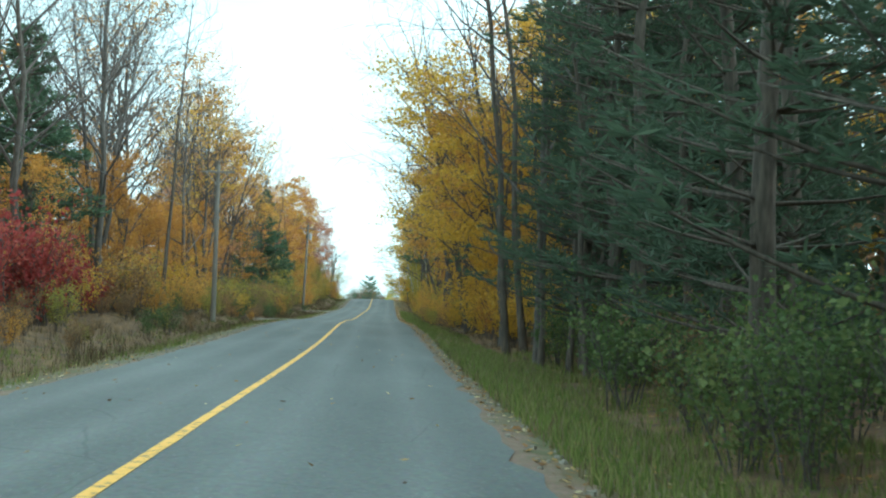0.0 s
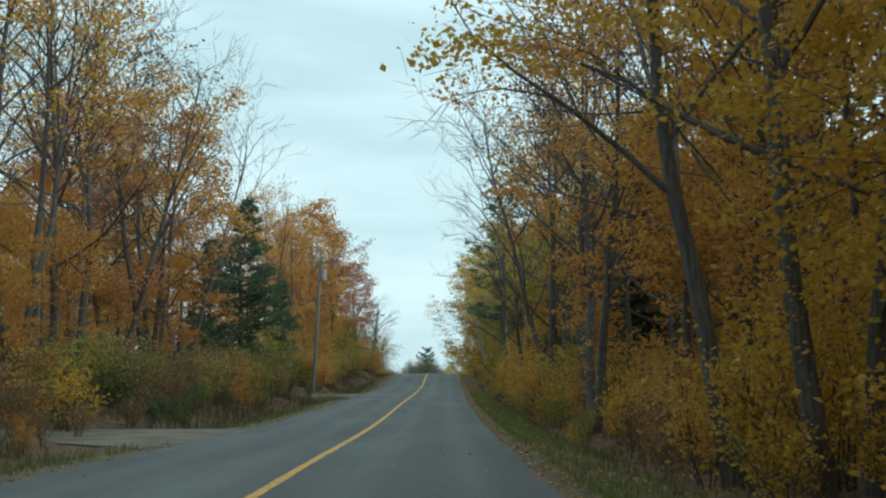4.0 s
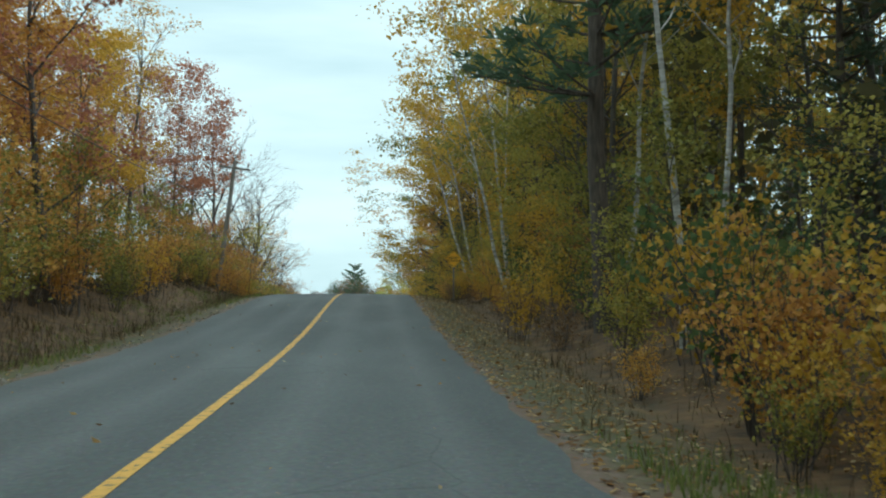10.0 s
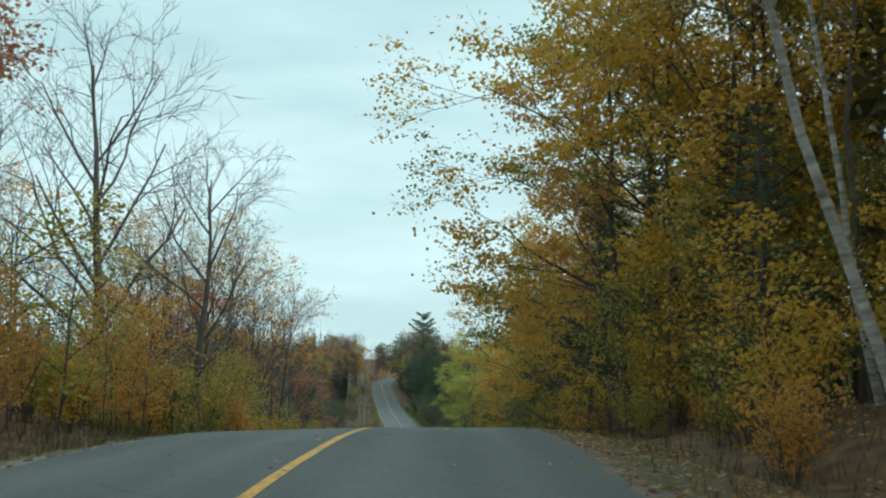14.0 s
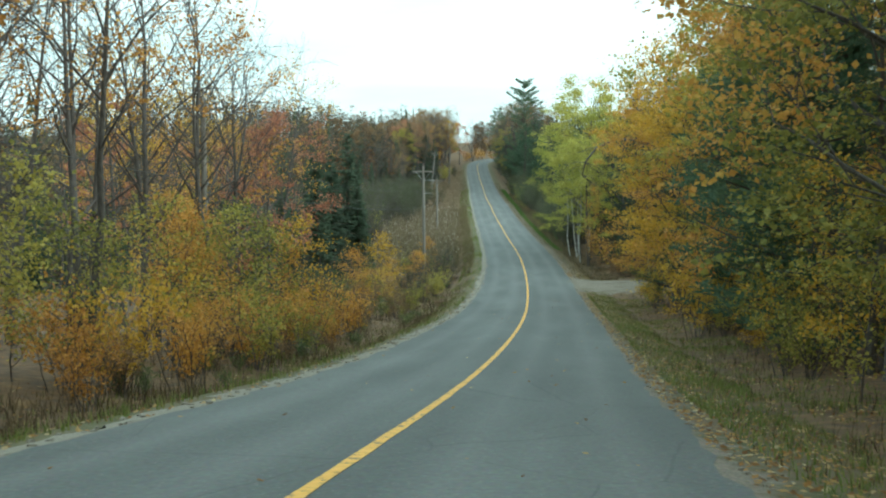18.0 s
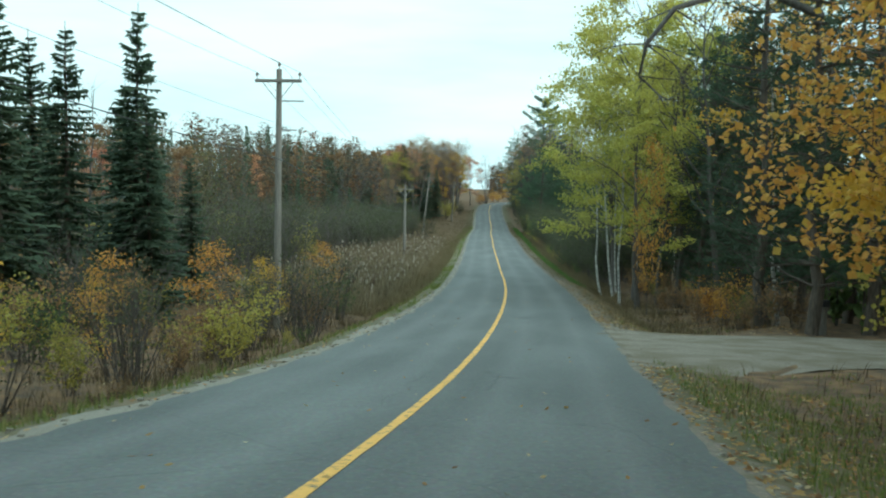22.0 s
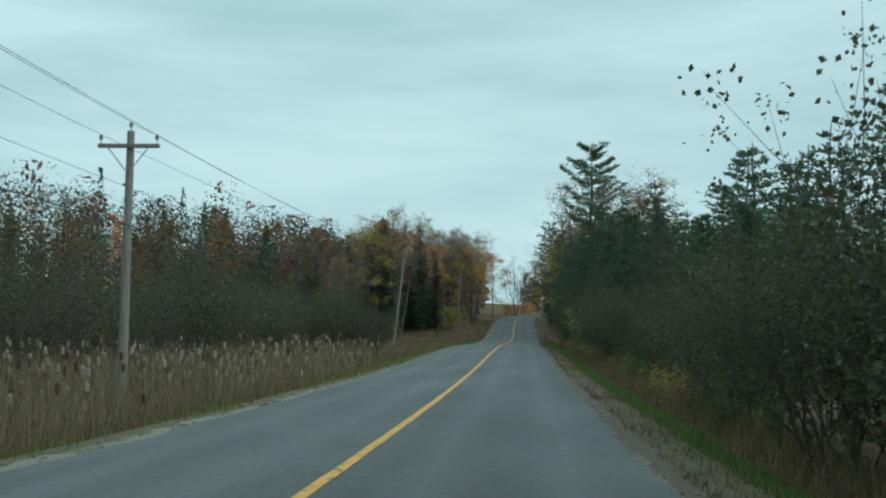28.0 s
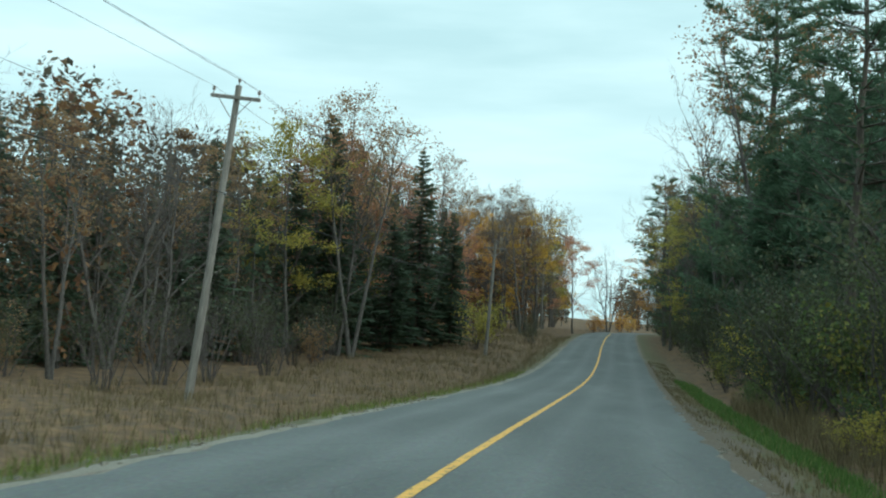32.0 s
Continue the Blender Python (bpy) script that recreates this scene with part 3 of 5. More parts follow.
def spruce(seed, height, base=0.17, whorls=46, ragged=0.22, bare=0.04):
    R = random.Random(seed)
    V, F, LV, LF = [], [], [], []
    tube(V, F, [Vector((0, 0, -0.3)), Vector((0, 0, height * 0.5)), Vector((0, 0, height))], [height * 0.013, height * 0.008, 0.012], 6)
    for k in range(whorls):
        u = bare + (0.985 - bare) * (k / whorls) ** 0.92
        z0, reach = u * height, base * height * (1 - u) ** 0.85 + 0.12
        for j in range(8 if u < 0.8 else 5):
            w = R.uniform(0, 6.28)
            rr = reach * R.uniform(1 - 2 * ragged, 1 + ragged)
            d, side = Vector((math.cos(w), math.sin(w), 0)), Vector((-math.sin(w), math.cos(w), 0))
            drop = R.uniform(0.10, 0.38) if u < 0.75 else R.uniform(-0.3, 0.05)
            prev = Vector((0, 0, z0))
            steps = 4
            for q in range(1, steps + 1):
                f = q / steps
                p = Vector((0, 0, z0)) + d * rr * f - Vector((0, 0, rr * (drop * f - 0.12 * f * f)))
                wd = 0.10 + 0.20 * rr * (1 - abs(f - 0.55)) * 0.55
                for sgn in (-1, 1):
                    b = len(LV)
                    tip = p + side * sgn * wd * R.uniform(0.8, 1.4) + d * wd * 0.6 - Vector((0, 0, R.uniform(0.02, 0.16)))
                    LV.extend((prev, p, tip, prev.lerp(p, 0.3) + side * sgn * wd * 0.5 - Vector((0, 0, 0.06))))
                    LF.append((b, b + 1, b + 2, b + 3))
                b = len(LV)
                hang = prev.lerp(p, 0.6) - Vector((0, 0, R.uniform(0.12, 0.3))) + side * R.uniform(-0.15, 0.15)
                LV.extend((prev, p, hang))
                LF.append((b, b + 1, b + 2))
                prev = p
    return V, F, LV, LF


def pine(seed, height, bare=0.3, whorls=15, reach=0.24, tufts=9, size=0.42, dome=1.25, needles=6, thick=0.10, sweep=0.16):
    """A white pine: spaced tiers of long level boughs that carry tufts."""
    R = random.Random(seed)
    V, F, LV, LF = [], [], [], []
    trunk = [Vector((R.gauss(0, 0.08), R.gauss(0, 0.08), z)) for z in np.linspace(-0.3, height * 0.98, 9)]
    tube(V, F, trunk, [height * 0.014 * (1 - 0.9 * k / 8) + 0.01 for k in range(9)], 7)
    for k in range(whorls):
        u = bare + (0.97 - bare) * k / whorls
        z0 = u * height
        r0 = reach * height * max(0.16, math.sin(min(1, (1.04 - u) / (1.04 - bare) * dome) * math.pi / 2)) * R.uniform(0.75, 1.15)
        for j in range(R.randint(4, 6)):
            w = R.uniform(0, 6.28)
            rr = r0 * R.uniform(0.55, 1.15)
            d = Vector((math.cos(w), math.sin(w), 0))
            lift = R.uniform(-0.02, 0.22)
            pts = [Vector((0, 0, z0)) + d * rr * f + Vector((0, 0, rr * (lift * f + sweep * f * f))) for f in (0, 0.35, 0.7, 1)]
            tube(V, F, pts, [0.045, 0.032, 0.02, 0.008], 3)
            for q in range(int(tufts * (0.5 + rr / (reach * height)))):
                f = 0.25 + 0.75 * R.random() ** 0.7
                c = Vector((0, 0, z0)) + d * rr * f + Vector((0, 0, rr * (lift * f + sweep * f * f)))
                c += Vector((-d.y, d.x, 0)) * R.gauss(0, 0.17) * rr * f + Vector((0, 0, R.gauss(0.08, 0.10)))
                for e in range(needles):
                    a = Vector((R.gauss(0, 1) + d.x * 0.9, R.gauss(0, 1) + d.y * 0.9, abs(R.gauss(0.35, 0.5)))).normalized()
                    sd = a.orthogonal().normalized()
                    sd.rotate(Matrix.Rotation(R.uniform(0, 6.28), 3, a))
                    b = len(LV)
                    ln = size * R.uniform(0.7, 1.2)
                    LV.extend((c, c + a * ln * 0.5 + sd * ln * thick, c + a * ln, c + a * ln * 0.5 - sd * ln * thick))
                    LF.append((b, b + 1, b + 2, b + 3))
    return V, F, LV, LF


def shrub(seed, height, stems, leaves, size, spread=0.5, depth=1):
    R = random.Random(seed)
    V, F, tips = [], [], []
    for k in range(stems):
        w = R.uniform(0, 6.28)
        out = R.uniform(0.05, spread)
        foot = Vector((math.cos(w), math.sin(w), 0)) * R.uniform(0, 0.35) * height * spread - Vector((0, 0, 0.15))
        d = Vector((math.cos(w) * out, math.sin(w) * out, 1)).normalized()
        bough(V, F, tips, R, foot, d, height * R.uniform(0.55, 1.05), 0.010 + height * 0.006, depth, 0.5, 5, 0.02)
    tips = tips + [t * R.uniform(0.3, 0.95) for t in tips[::2]]
    k = 0.4 + height * 0.25
    LV, LF = foliage(tips, leaves, size, seed, (0.14 * k, 0.14 * k, 0.10 * k), 0.3, 1.2)
    return V, F, LV, LF


PROTO = {}


def proto(key, data, bark, leafmat, name, label, category, group):
    V, F, LV, LF = data
    parts = []
    for nm, vs, fs, mat in (("trunk", V, F, bark), ("crown", LV, LF, leafmat)):
        if vs:
            me = bpy.data.meshes.new(nm)
            me.from_pydata([tuple(v) for v in vs], [], fs)
            me.materials.append(mat)
            me.polygons.foreach_set("use_smooth", np.full(len(me.polygons), nm == "trunk"))
            me.update()
            parts.append((me, mat))
    PROTO[key] = (name, label, category, group, parts)


def recolour(key, src, leafmat, label, name=None, bark=None, group=""):
    """The same form with other leaves."""
    nm, lb, cat, grp, parts = PROTO[src]
    PROTO[key] = (name or nm, label, cat, group or grp, [(parts[0][0], bark or parts[0][1]), (parts[1][0], leafmat)])


def open_sky(x, y):
    """Where the trees part beyond the road's crest and the sky shows low between them."""
    return (y > 606) & (np.abs(x + 24.2 + (y - 640) * 0.090) < 3.0 + (y - 606) * 0.030)


def plant(key, s, d, scale=1.0, turn=0.0, tilt=(0, 0), tall=1.0, label=""):
    """Sets a tree or shrub of that kind on the ground."""
    nm, lb, cat, grp, parts = PROTO[key]
    p = place(s, d)
    if scale > 0.6 and "shrub" not in key and s > 600 and key not in ("bare0", "bare1") and open_sky(p.x, p.y):
        return None
    root = new(nm, None)
    root.empty_display_size = 0.3
    root.matrix_world = Matrix.Translation(p) @ Euler((radians(tilt[0]), radians(tilt[1]), 0)).to_matrix().to_4x4() @ Matrix.Rotation(turn, 4, "Z") @ Matrix.Diagonal((scale, scale, scale * tall, 1))
    for k, (me, mat) in enumerate(parts):
        ob = new(("trunk" if cat in ("tree", "sapling") else "stem") if k == 0 else ("branchwork" if "bare" in key or "pole" in key else "crown"), me)
        ob.parent = root
        if mat != me.materials[0]:
            ob.material_slots[0].link = "OBJECT"
            ob.material_slots[0].material = mat
    tagged(root, label or lb, cat, grp)
    return root


for k in range(3):
    proto("maple%d" % k, broadleaf(10 + k, 15, 8200, 0.145, 0.22, 0.25, 4, 13, 0.16), BARK["grey"], LEAF["orange"], "orange_maple_tree", "maple tree with thinning orange autumn leaves beside the road", "tree", "orange maples")
    proto("wide%d" % k, broadleaf(20 + k, 14, 13500, 0.13, 0.2, 0.36, 4, 13, 0.17, 2, 0.0, 0.0, 0.55), BARK["grey"], LEAF["yellow"], "spreading_maple_tree", "spreading maple with golden yellow leaves over the road's edge", "tree", "spreading maples")
    recolour("wide_olive%d" % k, "wide%d" % k, LEAF["olive"], "spreading broad-leaved tree turning from olive to yellow", "spreading_ash_tree", None, "spreading ashes")
    recolour("wide_orange%d" % k, "wide%d" % k, LEAF["orange"], "spreading maple with orange leaves over the verge", "spreading_orange_maple_tree", None, "spreading orange maples")
    recolour("maple_yellow%d" % k, "maple%d" % k, LEAF["yellow"], "maple tree with dense golden yellow leaves at the forest edge", "yellow_maple_tree", None, "yellow maples")
    recolour("maple_red%d" % k, "maple%d" % k, LEAF["red"], "maple tree with dull red and pink autumn leaves", "red_maple_tree", None, "red maples")
    recolour("maple_olive%d" % k, "maple%d" % k, LEAF["olive"], "broad-leaved tree turning from olive green to yellow", "ash_tree", None, "half-green trees")
    proto("tall%d" % k, broadleaf(30 + k, 17, 2700, 0.14, 0.45, 0.21, 3, 13, 0.17, 2, 0.0, 0.5, 1.0), BARK["grey"], LEAF["orange"], "thin_maple_tree", "tall maple tree with few remaining orange leaves", "tree", "thinning maples")
    recolour("tall_yellow%d" % k, "tall%d" % k, LEAF["yellow"], "tall slender tree with sparse yellow leaves", "slender_tree", None, "slender trees")
    recolour("tall_brown%d" % k, "tall%d" % k, LEAF["brown"], "tall tree with sparse brown withered leaves", "oak_tree", None, "brown oaks")
    proto("bare%d" % k, broadleaf(50 + k, 15, 0, 0.3, 0.28, 0.30, 3, 14, 0.165, 3, 0.0, 0.3, 1.05), BARK["grey"], BARK["twig"], "bare_tree", "leafless grey tree with fine upswept twigs", "tree", "bare trees")
    proto("widebare%d" % k, broadleaf(60 + k, 13, 0, 0.3, 0.18, 0.36, 4, 14, 0.24, 3, 0.0, 0.0, 1.05), BARK["grey"], BARK["twig"], "spreading_bare_tree", "spreading leafless tree with many fine twigs", "tree", "spreading bare trees")
    proto("birch%d" % k, broadleaf(70 + k, 13, 1900, 0.135, 0.45, 0.18, 4, 11, 0.085, 1, 0.04, 0.0, 0.9), BARK["birch"], LEAF["yellow"], "birch_tree", "slender white-barked birch with sparse yellow leaves", "tree", "birches")
    proto("spruce%d" % k, spruce(90 + k, 12), BARK["brown"], NEEDLE["spruce"], "spruce_tree", "dark green pointed spruce tree", "tree", "spruces")
    proto("pine%d" % k, pine(110 + k, 16, 0.3, 17, 0.21, 12, 0.38), BARK["brown"], NEEDLE["pine"], "white_pine_tree", "blue-green white pine with level tufted boughs", "tree", "pines")
    proto("hemlock%d" % k, pine(130 + k, 14, 0.10, 20, 0.20, 10, 0.26, 1.25, 8, 0.07), BARK["brown"], NEEDLE["spruce"], "hemlock_tree", "dark green hemlock with drooping boughs", "tree", "hemlocks")
    proto("shrub%d" % k, shrub(150 + k, 2.6, 9, 1000, 0.112), BARK["twig"], LEAF["yellow"], "yellow_shrub", "thin-stemmed roadside shrub with yellow leaves", "shrub", "yellow shrubs")
    recolour("shrub_orange%d" % k, "shrub%d" % k, LEAF["orange"], "roadside shrub with orange autumn leaves", "orange_shrub", None, "orange shrubs")
    recolour("shrub_olive%d" % k, "shrub%d" % k, LEAF["olive"], "roadside shrub with olive and yellow leaves", "dogwood_shrub", None, "olive shrubs")
    recolour("shrub_brown%d" % k, "shrub%d" % k, LEAF["brown"], "roadside shrub with withered brown leaves", "withered_shrub", None, "withered shrubs")
    recolour("shrub_red%d" % k, "shrub%d" % k, LEAF["crimson"], "sumac shrub with deep red leaves", "sumac_shrub", None, "sumac shrubs")
    recolour("shrub_green%d" % k, "shrub%d" % k, LEAF["green"], "low shrub with dark green leaves", "green_shrub", None, "green shrubs")
    proto("sapling%d" % k, broadleaf(170 + k, 5.5, 1500, 0.115, 0.15, 0.26, 4, 12, 0.035, 1, 0.0, 0.0, 0.7), BARK["twig"], LEAF["yellow"], "maple_sapling", "young maple with yellow leaves under the tall trees", "sapling", "yellow saplings")
    recolour("sapling_orange%d" % k, "sapling%d" % k, LEAF["orange"], "young maple with orange leaves at the road's edge", "orange_sapling", None, "orange saplings")
    recolour("sapling_olive%d" % k, "sapling%d" % k, LEAF["olive"], "young tree with olive green leaves", "ash_sapling", None, "olive saplings")
    proto("alder%d" % k, shrub(190 + k, 4.2, 15, 3400, 0.088, 0.55, 1), BARK["twig"], LEAF["alder"], "alder_bush", "dense dark green alder bush beside the road", "bush", "alder bushes")
    proto("brush%d" % k, shrub(210 + k, 4.0, 18, 420, 0.11, 0.4, 1), BARK["twig"], LEAF["alder"], "leafless_bush", "grey-brown leafless swamp brush", "bush", "swamp brush")
    proto("pole%d" % k, broadleaf(250 + k, 14, 0, 0.3, 0.5, 0.16, 4, 12, 0.09, 1, 0.01, 0.0, 0.8), BARK["brown"], BARK["twig"], "thin_forest_tree", "thin dark trunk with dead side branches", "tree", "thin forest trees")
    proto("fullpine%d" % k, pine(140 + k, 12, 0.03, 26, 0.24, 17, 0.36, 1.0, 6, 0.09), BARK["brown"], NEEDLE["pine"], "young_pine_tree", "full bushy young white pine green to the ground", "tree", "young pines")
    recolour("birch_green%d" % k, "birch%d" % k, LEAF["lime"], "white-barked birch with green-yellow leaves beside the road", "roadside_birch_tree", None, "roadside birches")
    # plainer kinds for the depth of the wood
    proto("deep%d" % k, broadleaf(330 + k, 14, 2500, 0.19, 0.3, 0.2, 2, 8, 0.13, 1, 0.0, 0.0, 0.9), BARK["grey"], LEAF["orange"], "forest_tree", "forest tree with orange leaves deep in the wood", "tree", "orange forest trees")
    proto("deepbare%d" % k, broadleaf(350 + k, 14, 0, 0.3, 0.3, 0.26, 4, 9, 0.12, 1, 0.0, 0.0, 1.1), BARK["grey"], BARK["twig"], "leafless_forest_tree", "leafless grey tree deep in the wood", "tree", "leafless forest trees")
    proto("deephemlock%d" % k, pine(370 + k, 14, 0.10, 14, 0.20, 4, 0.55, 1.25, 5, 0.14), BARK["brown"], NEEDLE["spruce"], "forest_hemlock_tree", "dark hemlock deep in the wood", "tree", "forest hemlocks")
    proto("deeppine%d" % k, pine(390 + k, 16, 0.25, 13, 0.23, 5, 0.55, 1.25, 5, 0.13), BARK["brown"], NEEDLE["pine"], "forest_pine_tree", "green pine deep in the wood", "tree", "forest pines")
    proto("deepspruce%d" % k, spruce(410 + k, 12, 0.19, 22, 0.25), BARK["brown"], NEEDLE["spruce"], "forest_spruce_tree", "dark pointed spruce deep in the wood", "tree", "forest spruces")
    recolour("deep_yellow%d" % k, "deep%d" % k, LEAF["yellow"], "forest tree with yellow leaves deep in the wood", "yellow_forest_tree", None, "yellow forest trees")
    recolour("deep_olive%d" % k, "deep%d" % k, LEAF["olive"], "forest tree with olive leaves deep in the wood", "olive_forest_tree", None, "olive forest trees")
    recolour("deep_brown%d" % k, "deep%d" % k, LEAF["brown"], "forest tree with brown leaves deep in the wood", "brown_forest_tree", None, "brown forest trees")
    recolour("deep_red%d" % k, "deep%d" % k, LEAF["red"], "forest tree with dull red leaves deep in the wood", "red_forest_tree", None, "red forest trees")
proto("greatpine0", pine(118, 25, 0.12, 21, 0.19, 34, 0.46, 2.1, 8, 0.07, 0.34), BARK["brown"], NEEDLE["pine"], "great_pine_tree", "very tall white pine with wide upswept boughs over the road", "tree", "great pines")
for k in range(2):
    proto("poplar%d" % k, broadleaf(230 + k, 17, 15000, 0.15, 0.20, 0.25, 4, 17, 0.2, 2, 0.0, 0.0, 0.8), BARK["grey"], LEAF["lime"], "poplar_tree", "tall poplar with bright yellow-green leaves", "tree", "poplars")


def woods(name, n, s0, s1, d0, d1, height, mat, label, cone=False, sprays=170, size=0.34, low=0.03, seed=1):
    """The depth of the wood: many plain trees joined into one mass."""
    g = np.random.default_rng(seed + n)
    s, d = g.uniform(s0, s1, n), g.uniform(d0, d1, n)
    cx, cy, cz = (np.interp(s, S_ALL, ROAD[:, k]) for k in range(3))
    rx, ry = np.interp(s, S_ALL, SIDE[:, 0]), np.interp(s, S_ALL, SIDE[:, 1])
    P = np.stack([cx + rx * d, cy + ry * d, cz + terrain(s, d)], 1)
    P = P[~open_sky(P[:, 0], P[:, 1])]
    n = len(P)
    h = height * g.uniform(0.5, 1.18, n)
    core = sprays // 4
    u = low + (1 - low) * g.uniform(0, 1, (n, sprays)) ** (1.25 if cone else 0.8)
    rad = (0.19 * (1.03 - u) if cone else 0.22 * np.sqrt(np.clip(1 - ((u - 0.60) / 0.43) ** 2, 0.07, 1))) * h[:, None]
    a = g.uniform(0, 2 * np.pi, (n, sprays))
    lobes = 1 + (0.0 if cone else 0.28) * np.sin(3 * a + 9 * u + g.uniform(0, 6.28, (n, 1)))
    reach = np.sqrt(g.uniform(0.35, 1, (n, sprays)))
    reach[:, :core] *= 0.45
    rad = rad * lobes * reach
    C = P[:, None, :] + np.stack([np.cos(a) * rad, np.sin(a) * rad, u * h[:, None]], -1)
    big = np.ones((n, sprays))
    big[:, :core] = 2.1
    C = C.reshape(-1, 3)
    m = len(C)
    A = g.normal(0, 1, (m, 3)) * np.array([1, 1, 0.6])
    A /= np.linalg.norm(A, axis=1)[:, None]
    B = np.cross(A, g.normal(0, 1, (m, 3)))
    B /= np.linalg.norm(B, axis=1)[:, None]
    z = (size * g.uniform(0.5, 1.2, m) * big.ravel())[:, None]
    V = np.concatenate([C - A * z, C + B * z * 0.5, C + A * z, C - B * z * 0.5], 1).reshape(-1, 3)
    F = (np.arange(m)[:, None] * 4 + np.arange(4)[None, :]).tolist()
    tagged(mesh_object(name, V, F, mat), label, "woods", kind="stuff")
    TV, TF = [], []
    for k in range(n):
        p = Vector(P[k])
        tube(TV, TF, [p - Vector((0, 0, 0.3)), p + Vector((0, 0, h[k] * 0.9))], [0.10, 0.02], 4)
    tagged(mesh_object(name + "_trunks", [tuple(v) for v in TV], TF, BARK["grey"]), "grey trunks in the depth of the wood", "woods", kind="stuff")


RT = random.Random(5)
TAKEN = []
CLEAR = [(47, -13, 7), (119, -12.5, 6), (125, -13, 4.5), (110, -9.5, 5.5), (101, -9, 5), (390, 13, 6), (505, 8, 5), (190, 7.2, 4.0), (149, 7, 6), (138, 7.5, 6), (127, 8, 5), (215, -12, 6), (224, -11, 6), (251, -12, 5), (89, 9.6, 3), (318, 7, 4), (308, -16, 6)]


def free(s, d, gap):
    if gap > 1.5 and any((s - a) ** 2 + (d - b) ** 2 < r * r for a, b, r in CLEAR):
        return False
    return all((s - a) ** 2 + (d - b) ** 2 > gap * gap for a, b in TAKEN[-400:])


def belt(s0, s1, d0, d1, every, kinds, scale=(0.85, 1.15), gap=1.8, lean=2.0):
    """Trees scattered along a belt beside the road; kinds are drawn by weight."""
    keys, weights = list(kinds), list(kinds.values())
    n = int((s1 - s0) * abs(d1 - d0) / every)
    for k in range(n):
        for attempt in range(4):
            s, d = RT.uniform(s0, s1), RT.uniform(d0, d1)
            if free(s, d, gap):
                break
        else:
            continue
        TAKEN.append((s, d))
        base = RT.choices(keys, weights)[0]
        plant(base + str(RT.randrange(3)), s, d, RT.uniform(*scale), RT.uniform(0, 6.28), (RT.gauss(0, lean), RT.gauss(0, lean)), RT.uniform(0.92, 1.1))


